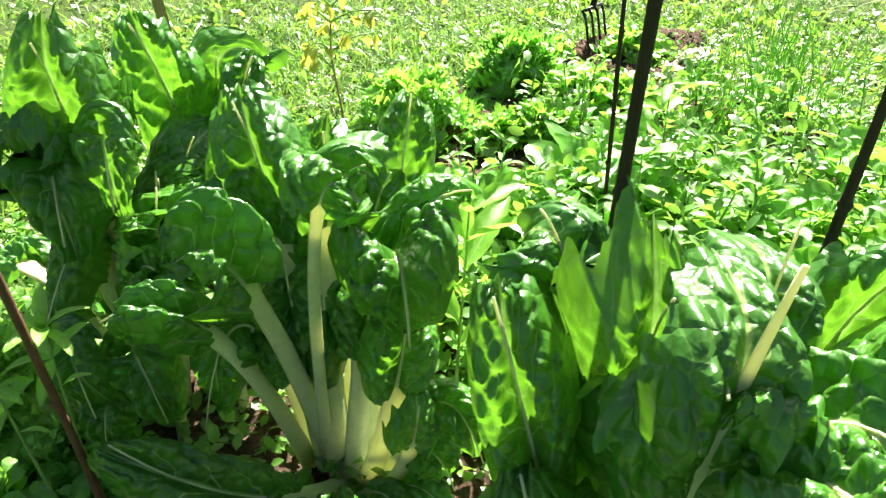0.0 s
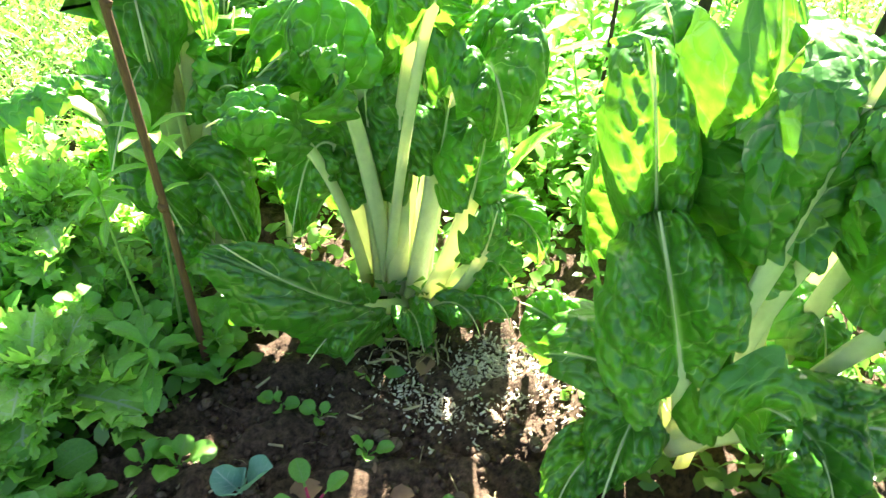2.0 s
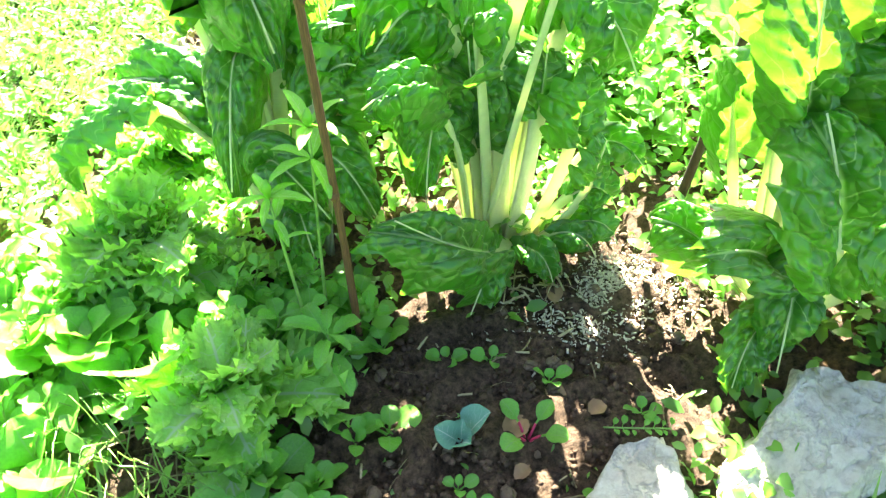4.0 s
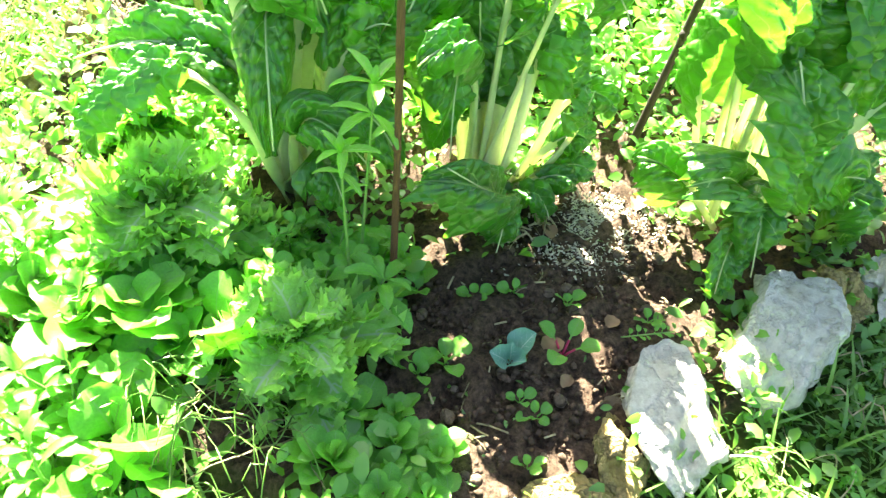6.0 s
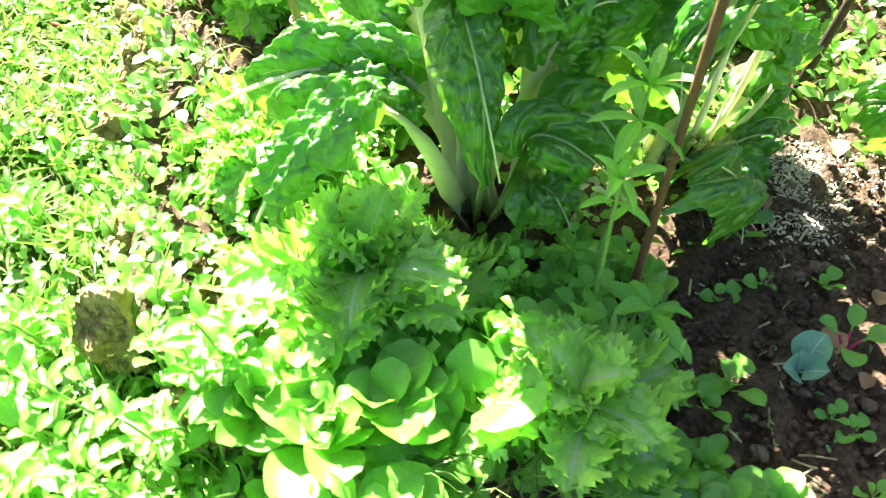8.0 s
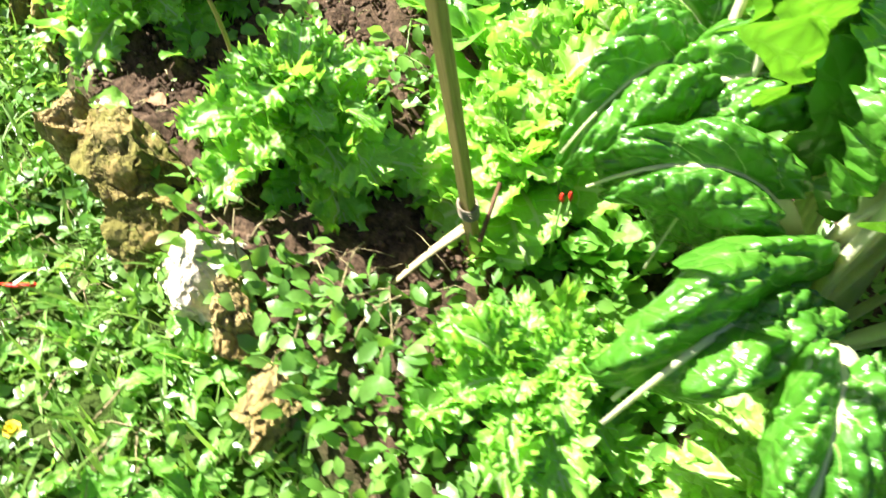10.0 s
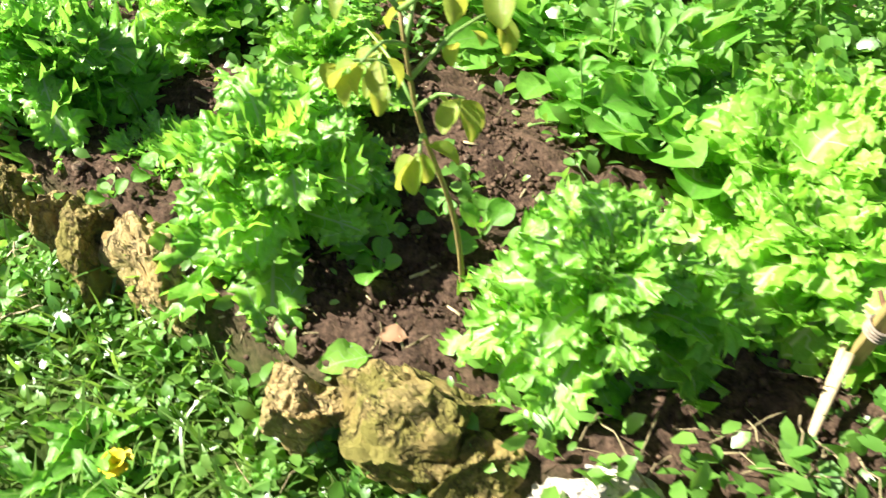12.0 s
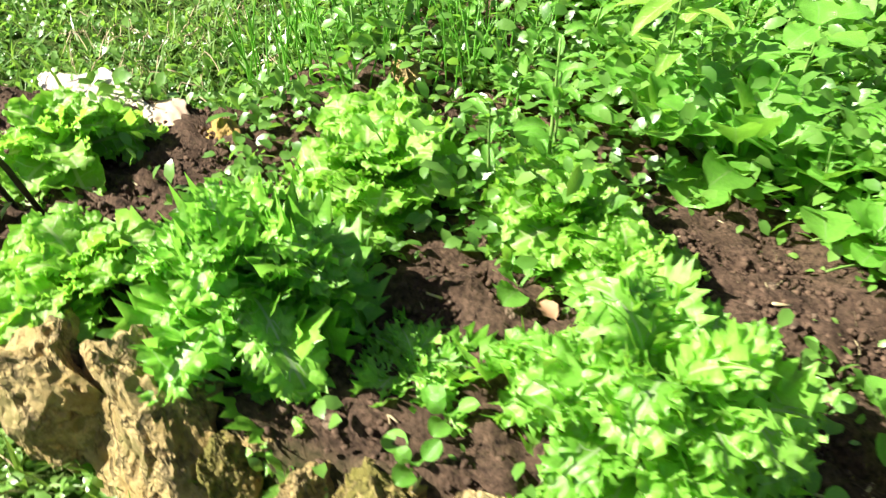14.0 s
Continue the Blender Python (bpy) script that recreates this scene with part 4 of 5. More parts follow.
# frilly endives and lettuces of the bed
FR = "light green frisee endive with jagged curly leaves on dark soil"
G1 = "frilly endives in the bed"
rosette("frisee_endive", -0.635, 0.645, 0.17, 20, V_FRIP, FR, "endive", G1, 1, up=(8, 84), tall=1.5)
rosette("frisee_endive", -0.685, 0.95, 0.20, 30, V_FRIP, "sunlit frisee endive with jagged leaves beneath chard leaves", "endive", G1, 2, up=(5, 84), tall=1.4)
rosette("frisee_endive", -0.595, 1.27, 0.18, 32, V_FRI, "pale green frisee endive beside a leaning wooden stake", "endive", G1, 3, up=(5, 80), tall=0.9)
rosette("frisee_endive", -0.30, 1.685, 0.22, 36, V_FRIU, "tall light green frisee endive behind mossy border rocks", "endive", G1, 4, up=(0, 88), tall=2.1)
rosette("frisee_endive", 0.0, 2.09, 0.24, 36, V_FRI, "large frisee endive with long jagged sunlit leaves", "endive", G1, 5, up=(-4, 84), tall=1.6)
rosette("frisee_endive", 0.36, 2.49, 0.22, 44, V_FRID, "dense green curly endive behind upright ochre rocks", "endive", G1, 6, up=(-8, 86), tall=1.4)
G2 = "lime green lettuces in the bed"
LI = "lime green loose-leaf lettuce with crinkled edges on brown soil"
LB = "large lime green lettuce behind the wooden stake"
for k, (x, y, size, n, tall, label) in enumerate([
        (0.55, 2.25, 0.18, 34, 0.9, LI), (0.69, 2.20, 0.15, 26, 0.9, LI), (0.37, 2.01, 0.16, 32, 0.9, LI), (0.23, 1.98, 0.12, 22, 0.9, LI),
        (-0.12, 1.33, 0.22, 44, 1.1, LB), (-0.25, 1.36, 0.19, 36, 1.1, LB), (0.0, 1.24, 0.20, 38, 1.1, LB),
        (0.85, 2.74, 0.16, 24, 0.6, "pale lime lettuce beside a white stone slab"), (0.48, 2.71, 0.15, 24, 0.6, "pale lime lettuce behind ochre border rocks")]):
    rosette("leaf_lettuce", x, y, size, n, V_LIME, label, "lettuce", G2, 7 + k, tall=tall)

# corn salad and broad-leaved greens
G3 = "spoon-leaved salad plants"
CS = "bright green spoon-leaved corn salad clump on soil"
for k, (x, y, s) in enumerate([(-0.63, 0.52, 0.10), (-0.60, 0.45, 0.09), (-0.68, 0.47, 0.10), (-0.56, 0.40, 0.07), (-0.66, 0.39, 0.09), (-0.72, 0.41, 0.09), (-0.61, 0.36, 0.07), (-0.57, 0.49, 0.06),
                               (-0.80, 0.81, 0.17), (-0.86, 0.83, 0.17), (-0.74, 0.84, 0.14), (-0.82, 0.90, 0.16), (-0.90, 0.92, 0.15), (-0.77, 0.74, 0.12), (-0.63, 0.78, 0.12), (-0.58, 0.72, 0.10),
                               (-0.66, 0.86, 0.13), (-0.95, 0.82, 0.13), (-0.87, 1.00, 0.13), (-0.55, 0.78, 0.10)]):
    rosette("corn_salad", x, y, 0.75 * s, 15, V_SPOON, CS, "salad plant", G3, 20 + k, up=(25, 82), tall=1.2)
G4 = "broad-leaved greens"
for k, (x, y, s, n) in enumerate([(-0.89, 0.67, 0.15, 7), (-0.93, 0.62, 0.12, 6), (-0.86, 0.59, 0.11, 5), (-0.715, 0.735, 0.17, 4), (-0.92, 0.54, 0.09, 8)]):
    rosette("broad_leaf_salad", x, y, s, n, V_BROAD, "yellow-green broad-leaved salad plant in sun at the bed edge", "salad plant", G4, 40 + k, up=(42, 84), tall=0.9)
DK = "dock plant with large upright glossy green leaves"
for k, (x, y, s) in enumerate([(0.74, 1.12, 0.24), (0.58, 1.46, 0.20), (0.90, 1.36, 0.22), (0.46, 1.66, 0.15), (0.78, 1.62, 0.18), (1.10, 1.10, 0.22), (1.15, 1.62, 0.20), (0.40, 1.20, 0.17),
                               (0.66, 0.94, 0.17), (0.98, 0.86, 0.20), (0.28, 0.98, 0.14), (1.30, 1.30, 0.20)]):
    rosette("dock_plant", x, y, s, 10, V_BROAD, DK, "dock plant", "dock plants", 60 + k, up=(25, 80), tall=0.1)

# ---------------------------------------------------------------- border rocks
def rock(x, y, z, sx, sy, sz, yaw, material, label, seed, tilt=0, rough=0.24):
    r = random.Random(seed)
    bm = bmesh.new()
    bmesh.ops.create_icosphere(bm, subdivisions=5, radius=1.0)
    off = Vector((r.uniform(0, 99), r.uniform(0, 99), r.uniform(0, 99)))
    planes = []
    for k in range(20):
        d = Vector((r.gauss(0, 1), r.gauss(0, 1), r.gauss(0, 1))).normalized()
        planes.append((d, r.uniform(0.52, 0.88)))
    for v in bm.verts:
        p = v.co.copy()
        wob = Vector((noise.noise(p * 1.3 + off), noise.noise(p * 1.3 + off * 2), noise.noise(p * 1.3 + off * 3))) * 0.22
        for d, h in planes:
            over = (p + wob).dot(d) - h
            if over > 0:
                p -= d * over
        n = noise.fractal(p * 2.2 + off, 0.8, 2.0, 5) * rough * 0.55
        dist = noise.voronoi(p * 2.6 + off)[0]
        n += min(0.4, dist[1] - dist[0]) * rough * 0.6 - rough * 0.12
        n -= (1 - abs(noise.noise(p * 3.1 + off))) ** 9 * rough * 0.6
        n -= max(0.0, noise.noise(p * 8.0 + off * 2) - 0.25) * rough * 0.9
        n += noise.noise(p * 21 + off) * rough * 0.10
        v.co = p * (1.22 + n)
    for v in bm.verts:
        v.co = Vector((v.co.x * sx, v.co.y * sy, v.co.z * sz))
    me = bpy.data.meshes.new("rock")
    bm.to_mesh(me)
    bm.free()
    me.polygons.foreach_set("use_smooth", [rough < 0.2] * len(me.polygons))
    me.materials.append(material)
    ob = new("border_rock", me)
    ob.matrix_basis = pose(x, y, z, tilt, 0, yaw)
    return tagged(ob, label, "rock", "border rocks")


WR, OR, MR = "pale whitish limestone border rock with lichen stains", "ochre limestone border rock at the edge of the bed", "mossy ochre limestone border rock under the bed edge"
rock(0.035, 0.255, -0.005, 0.150, 0.085, 0.085, 14, M_WHITE_ROCK, "large whitish limestone border rock with grey lichen", 1, 18, 0.14)
rock(-0.215, 0.27, -0.02, 0.130, 0.070, 0.055, 48, M_WHITE_ROCK, "wedge-shaped pale grey limestone border rock", 2, 10, 0.14)
rock(0.225, 0.245, -0.01, 0.07, 0.05, 0.06, 5, M_OCHRE_ROCK, OR, 3)
rock(0.36, 0.21, -0.01, 0.11, 0.06, 0.06, 5, M_WHITE_ROCK, WR, 4)
rock(0.58, 0.20, -0.01, 0.11, 0.06, 0.06, -5, M_WHITE_ROCK, WR, 5)
rock(-0.345, 0.255, -0.025, 0.085, 0.042, 0.045, 50, M_OCHRE_ROCK, "knobbly yellowish limestone border rock", 6)
rock(-0.46, 0.265, -0.035, 0.07, 0.05, 0.045, -10, M_OCHRE_ROCK, OR, 7)
rock(-0.955, 1.17, 0.0, 0.055, 0.05, 0.09, 65, M_OCHRE_ROCK, "upright ochre rock among weeds at the bed edge", 8)
rock(-0.91, 1.03, -0.02, 0.08, 0.05, 0.06, 60, M_OCHRE_ROCK, OR, 9)
rock(-0.82, 1.36, -0.03, 0.07, 0.05, 0.06, 50, M_OCHRE_ROCK, OR, 10)
rock(-0.66, 1.56, 0.012, 0.085, 0.055, 0.055, -15, M_OCHRE_ROCK, OR, 11)
rock(-0.60, 1.665, 0.0, 0.055, 0.050, 0.085, 40, M_OCHRE_ROCK, OR, 12)
rock(-0.525, 1.75, 0.0, 0.095, 0.060, 0.062, 62, M_WHITE_ROCK, "sunlit white limestone border rock beside mossy stone", 113, 0, 0.2)
rock(-0.465, 1.865, -0.015, 0.075, 0.080, 0.075, 40, M_MOSS_ROCK, MR, 14)
rock(-0.395, 1.945, 0.022, 0.130, 0.080, 0.088, 55, M_MOSS_ROCK, "large yellow-brown mossy limestone border rock", 15)
rock(-0.34, 2.07, 0.02, 0.060, 0.055, 0.085, 30, M_OCHRE_ROCK, "pitted pale limestone border rock", 16)
rock(-0.06, 2.30, 0.00, 0.10, 0.065, 0.095, 30, M_OCHRE_ROCK, "ochre limestone border rock propping the bed", 17, 12)
rock(0.01, 2.40, 0.00, 0.075, 0.06, 0.10, 40, M_MOSS_ROCK, MR, 18, 12)
rock(0.10, 2.48, 0.0, 0.055, 0.055, 0.075, 40, M_OCHRE_ROCK, OR, 19)
rock(0.16, 2.56, -0.01, 0.05, 0.045, 0.07, 50, M_MOSS_ROCK, MR, 20)
rock(0.245, 2.63, 0.02, 0.11, 0.08, 0.13, 45, M_OCHRE_ROCK, "tall upright ochre limestone border rock", 21, 10)
rock(0.355, 2.75, 0.03, 0.14, 0.09, 0.145, 40, M_OCHRE_ROCK, "tall upright ochre limestone border rock with a ridge", 22, 8)
rock(0.47, 2.88, 0.02, 0.09, 0.07, 0.10, 30, M_OCHRE_ROCK, OR, 23)
rock(0.19, 2.52, 0.042, 0.03, 0.025, 0.015, 20, M_OCHRE_ROCK, "small flat stone resting on the soil", 24)
rock(1.06, 2.68, 0.08, 0.15, 0.06, 0.035, 35, M_WHITE_ROCK, "long whitish stone slab lying across the bed", 25)
rock(0.94, 2.55, 0.075, 0.055, 0.04, 0.018, 20, M_TERRA, "thin pinkish broken tile on the soil", 26, 0, 0.08)
rock(0.83, 2.46, 0.075, 0.05, 0.035, 0.03, 0, M_DRYMOSS, "clump of dry yellow-brown moss", 27, 0, 0.25)
rock(0.92, 2.06, 0.06, 0.05, 0.04, 0.05, 10, M_OCHRE_ROCK, "brown stone half hidden in weeds", 28)

# ---------------------------------------------------------------- stakes and sticks
def stick(name, foot, top, radius, material, label, category="stake", bend=0.0, group="garden sticks"):
    foot, top = Vector(foot), Vector(top)
    ob = thing(name, foot.x, foot.y, foot.z, label, category, group)
    n = 12
    pts, radii = [], []
    for i in range(n):
        f = i / (n - 1)
        p = (top - foot) * f
        p += Vector((math.sin(f * 7) * bend, math.sin(f * 5 + 1) * bend, 0))
        pts.append(p)
        radii.append(radius * (1 - 0.25 * f) * (1 + 0.08 * math.sin(17 * f)))
    part("shaft", tube_mesh("shaft", pts, radii, material, 9), ob)
    for f in (0.3, 0.55, 0.8):
        p = (top - foot) * f
        part("knot", tube_mesh("knot", [p - Vector((0, 0, radius)), p, p + Vector((0, 0, radius))], [radius * 0.9, radius * 1.25, radius * 0.85], material, 8), ob)
    return ob


stick("plant_stick", (-0.432, 0.69, -0.02), (-0.462, 0.69, 1.0), 0.0058, M_STICK, "thin reddish-brown stick pushed into the soil", bend=0.002)
stick("plant_stick", (0.205, 0.735, -0.02), (0.24, 0.64, 1.0), 0.0085, M_DARKSTICK, "dark brown wooden stake standing between chard plants", bend=0.002)
stick("plant_stick", (0.382, 1.304, -0.02), (0.40, 1.34, 1.0), 0.005, M_DARKSTICK, "thin dark stake standing among weeds", bend=0.002)
stick("plant_stick", (0.388, 0.648, -0.02), (0.47, 0.62, 1.0), 0.0065, M_DARKSTICK, "dark stake beside sunlit chard leaves", bend=0.002)


def wooden_stake():
    foot, top = Vector((-0.397, 1.375, -0.03)), Vector((-0.51, 1.485, 0.95))
    ob = thing("wooden_stake", foot.x, foot.y, foot.z, "squared weathered wooden stake leaning beside lettuces", "stake")
    d = top - foot
    bm = bmesh.new()
    bmesh.ops.create_cube(bm, size=1)
    bmesh.ops.subdivide_edges(bm, edges=[e for e in bm.edges if abs((e.verts[0].co - e.verts[1].co).z) > 0.5], cuts=12)
    for v in bm.verts:
        f = v.co.z + 0.5
        s = 1 + 0.06 * math.sin(9 * f + v.co.x * 3)
        v.co = Vector((v.co.x * 0.018 * s, v.co.y * 0.014 * s, f * d.length))
    bmesh.ops.bevel(bm, geom=[e for e in bm.edges], offset=0.0016, segments=1, affect="EDGES")
    me = bpy.data.meshes.new("post")
    bm.to_mesh(me)
    bm.free()
    me.materials.append(M_STAKE)
    rot = Vector((0, 0, 1)).rotation_difference(d).to_matrix().to_4x4()
    part("post", me, ob, at=rot @ pose(0, 0, 0, 0, 0, 60))
    for k in range(4):
        pts = [rot @ Vector((0.0140 * math.cos(a), 0.0125 * math.sin(a), 0.17 + 0.006 * k + 0.004 * math.sin(a))) for a in np.linspace(0, 6.28, 14)]
        part("twine", tube_mesh("twine", pts, [0.0022] * 14, M_TWINE, 5), ob, "grey twine wound round the stake")
    part("twig", tube_mesh("twig", [rot @ Vector((-0.03, -0.02, 0.15)), rot @ Vector((0.05, -0.03, 0.175))], [0.004, 0.003], M_STICK, 6), ob)


wooden_stake()


def cut_stem():
    ob = thing("cut_stem", -0.42, 1.40, gz1(-0.42, 1.40), "pale split cut stalk lying against the wooden stake", "plant debris")
    for k, (o, w) in enumerate([(0.0, 0.006), (0.014, 0.0045)]):
        pts = spline([(0.01 + o, 0.0, 0.06), (-0.03 + o * 0.5, 0.04, 0.04), (-0.08 + o * 0.2, 0.085, 0.008)], 8)
        part("piece", tube_mesh("piece", pts, [w, w, w, w, w * 0.95, w * 0.9, w * 0.7, w * 0.3], M_STRAW, 7, 0.5), ob)


cut_stem()


# ---------------------------------------------------------------- sapling with bronze leaves
def sapling():
    x, y = -0.187, 1.843
    ob = thing("sapling", x, y, gz1(x, y), "young sapling with bronze and yellow-green drooping leaves", "sapling")
    trunk = spline([(0, 0, -0.02), (-0.002, 0.006, 0.10), (-0.005, 0.02, 0.19), (-0.02, 0.05, 0.32), (-0.01, 0.06, 0.44)], 14)
    part("stem", tube_mesh("stem", trunk, [0.0045 - 0.00018 * i for i in range(14)], M_STAKE, 8), ob)
    variants = [leaf_variant("bronze_leaf", 1.0, 0.23 + 0.03 * k, M_BRONZE, 200 + k, bend=-55, cup=0.5, ruffle=0.03, freq=2, stem=0.15, stem_w=0.06,
                             shape=(0.95, 0.7), rows=14, cols=7, rise=5) for k in range(3)]
    r = random.Random(5)
    shoots = [(9, 170, 0.07), (10, 20, 0.12), (11, 100, 0.07), (11, -60, 0.12), (12, 150, 0.09), (13, 40, 0.10), (13, -100, 0.10), (12, -20, 0.12), (10, -130, 0.06)]
    for k, (i, az, reach) in enumerate(shoots):
        p = trunk[i]
        q = p + Vector((math.cos(radians(az)) * reach, math.sin(radians(az)) * reach, 0.035))
        twig = part("twig", tube_mesh("twig", spline([p, (p + q) / 2 + Vector((0, 0, 0.012)), q], 5), [0.003, 0.0025, 0.002, 0.0018, 0.0015], M_STEM, 6), ob)
        for j in range(4):
            m = Matrix.Translation(q + (p - q) * 0.16 * j) @ pose(0, 0, 0, r.uniform(-20, 20), r.uniform(10, 60), az + (j - 1.5) * 60 + r.uniform(-15, 15)) \
                @ Matrix.Scale(r.uniform(0.034, 0.054), 4)
            part("leaf", r.choice(variants), twig, at=m)


sapling()


# ---------------------------------------------------------------- garden fork
def garden_fork():
    ob = thing("garden_fork", 0.70, 2.80, gz1(0.7, 2.8), "black iron garden fork with its tines in the soil", "garden fork")
    ax = Vector((0.6, 0.75, 0)).normalized()
    for k in range(4):
        o = ax * (0.052 * (k - 0.6))
        pts = spline([o + Vector((0.02, -0.012, -0.06)), o + Vector((0, 0, 0.05)), o + Vector((-0.012, 0.01, 0.13)), o + Vector((-0.02, 0.03, 0.16))], 10)
        part("tine", tube_mesh("tine", pts, [0.002, 0.0035, 0.0045, 0.005, 0.005, 0.005, 0.005, 0.0055, 0.006, 0.006], M_IRON, 7), ob)
    part("crossbar", tube_mesh("crossbar", [ax * (-0.035) + Vector((-0.02, 0.03, 0.16)), ax * 0.128 + Vector((-0.02, 0.03, 0.16))], [0.007, 0.007], M_IRON, 8), ob)
    mid = ax * 0.05 + Vector((-0.02, 0.03, 0.16))
    part("socket", tube_mesh("socket", [mid, mid + Vector((0.05, 0.14, 0.06))], [0.011, 0.016], M_IRON, 10), ob)
    part("handle", tube_mesh("handle", [mid + Vector((0.047, 0.131, 0.056)), mid + Vector((0.26, 0.73, 0.22))], [0.0165, 0.016], M_STAKE, 10), ob)


garden_fork()


# ---------------------------------------------------------------- taller weeds behind the chards and along the beds
def weed_plant(name, height, leaves, variants, size, seed, stem=True, label="", spread=(10, 65)):
    r = random.Random(seed)
    ob = thing(name, 0, 0, -5, label, "weed", "weed plants in the bed")
    top = Vector((r.uniform(-0.04, 0.04), r.uniform(-0.04, 0.04), height))
    line = spline([(0, 0, -0.01), top * 0.5 + Vector((r.uniform(-0.015, 0.015), r.uniform(-0.015, 0.015), 0)), top], 8)
    if stem:
        part("stem", tube_mesh("stem", line, [0.0032, 0.003, 0.0028, 0.0025, 0.0022, 0.002, 0.0016, 0.001], M_STEM, 5), ob)
    for k in range(leaves):
        f = k / max(1, leaves - 1)
        p = line[min(7, int(f * 7.99))]
        m = Matrix.Translation(p) @ pose(0, 0, 0, 0, 0, k * 137.5 + r.uniform(-25, 25)) \
            @ pose(0, 0, 0, r.uniform(-25, 25), -r.uniform(*spread), 0) @ Matrix.Scale(size * (1.1 - 0.5 * f) * r.uniform(0.8, 1.2), 4)
        part("leaf", r.choice(variants), ob, at=m)
    return ob


WEEDS = [weed_plant("weed_plant", 0.16, 13, V_LANCE, 0.07, 300, label="upright green weed with narrow leaves"),
         weed_plant("weed_plant", 0.09, 12, V_SPOON, 0.065, 301, label="low weed with rounded green leaves"),
         weed_plant("weed_plant", 0.20, 16, V_LANCE, 0.065, 302, label="tall leafy weed with pointed leaves"),
         weed_plant("weed_plant", 0.06, 11, V_BROAD, 0.08, 303, label="broad-leaved green weed rosette"),
         weed_plant("weed_plant", 0.12, 14, V_SPOON, 0.05, 304, label="small bushy green weed")]


def plant_weeds():
    r = random.Random(77)
    spots = []
    # thicket behind the chards
    for _ in range(84):
        spots.append((r.uniform(0.05, 1.5), r.uniform(0.80, 1.62), r.uniform(0.8, 1.35), (0, 1, 2, 2, 3, 4)))
    for _ in range(26):
        spots.append((r.uniform(0.45, 1.5), r.uniform(1.5, 2.3), r.uniform(0.8, 1.3), (0, 2, 2, 4)))
    for _ in range(14):
        spots.append((r.uniform(-0.60, -0.25), r.uniform(1.12, 1.28), r.uniform(0.6, 1.0), (1, 3, 4)))
    for _ in range(26):
        spots.append((r.uniform(-0.92, -0.45), r.uniform(0.62, 1.15), r.uniform(0.5, 0.9), (1, 1, 3, 4)))
    for _ in range(30):
        x = r.uniform(-1.5, -0.75)
        spots.append((x, r.uniform(0.5, 2.0), r.uniform(0.4, 0.8), (0, 1, 3, 4)))
    for _ in range(74):
        spots.append((r.uniform(-1.35, -0.84), r.uniform(0.62, 1.30), r.uniform(0.75, 1.15), (0, 0, 1, 2, 4)))
    for _ in range(30):
        spots.append((r.uniform(-0.9, 0.3), r.uniform(2.1, 3.1), r.uniform(0.35, 0.6), (1, 3, 4)))
    for _ in range(18):
        spots.append((r.uniform(-0.2, 0.9), r.uniform(-0.2, 0.16), r.uniform(0.3, 0.6), (1, 4)))
    for x, y, s, kinds in spots:
        b = float(bareness(np.array([x]), np.array([y]))[0])
        d = float(bed_depth(np.array([x]), np.array([y]))[0])
        if min(math.hypot(x + 0.66, y - 0.64), math.hypot(x + 0.685, y - 0.95), math.hypot(x + 0.58, y - 1.29)) < 0.17:
            continue
        if 0.0 < x < 0.2 and y < 0.98:
            continue
        if b > 0.15 or (x < -0.75 and d > 0.1 and y > 1.2) or (x > -0.9 and y > 2.0 and x < 0.4 and d > 0):
            continue
        copy_thing(r.choice([WEEDS[k] for k in kinds]), pose(x, y, gz1(x, y), r.uniform(-8, 8), r.uniform(-8, 8), r.uniform(0, 360)) @ Matrix.Scale(s, 4))


plant_weeds()


def foot_weeds():
    """Small weeds at the feet of the chards, and flat rosettes in the lawn."""
    r = random.Random(78)
    for _ in range(22):
        x, y = r.uniform(-0.62, -0.40), r.uniform(0.69, 0.88)
        copy_thing(r.choice([WEEDS[1], WEEDS[3], WEEDS[4]]), pose(x, y, gz1(x, y), r.uniform(-8, 8), r.uniform(-8, 8), r.uniform(0, 360)) @ Matrix.Scale(r.uniform(0.55, 0.95), 4))
    lobed = [leaf_variant("dandelion_leaf", 1.0, 0.17 + 0.02 * k, M_SPOON, 330 + k, bend=-35 - 10 * k, cup=0.2, ruffle=0.08, freq=3, lobes=0.5, lobe_n=5, stem=0.1, stem_w=0.15,
                          shape=(1.2, 0.6), rows=20, cols=7, rise=10) for k in range(3)]
    count = 0
    while count < 46:
        x, y = r.uniform(-1.2, 0.3), r.uniform(1.0, 3.1)
        d = float(bed_depth(np.array([x]), np.array([y]))[0])
        if not -0.55 < d < -0.05:
            continue
        rosette("dandelion_rosette", x, y, r.uniform(0.06, 0.12), 9, lobed, "flat rosette of toothed dandelion leaves in the lawn", "weed", "lawn rosettes", 900 + count, up=(12, 60), tall=0.1)
        count += 1


foot_weeds()
for w in WEEDS:
    w.matrix_basis = pose(rng.uniform(0.6, 1.3), rng.uniform(1.0, 1.4), 0.0)


# ---------------------------------------------------------------- seedlings on the bare soil
V_BLUE = [leaf_variant("cabbage_leaf", 1.0, 0.40, M_BLUE, 400 + k, bend=-25, cup=0.6, ruffle=0.04, freq=2, stem=0.2, stem_w=0.1, shape=(0.9, 0.5), rows=12, cols=7,
                       rise=10) for k in range(2)]
rosette("cabbage_seedling", -0.37, 0.465, 0.058, 4, V_BLUE, "blue-green cabbage seedling standing on bare soil", "seedling", "", 61, up=(45, 75), tall=0.1)


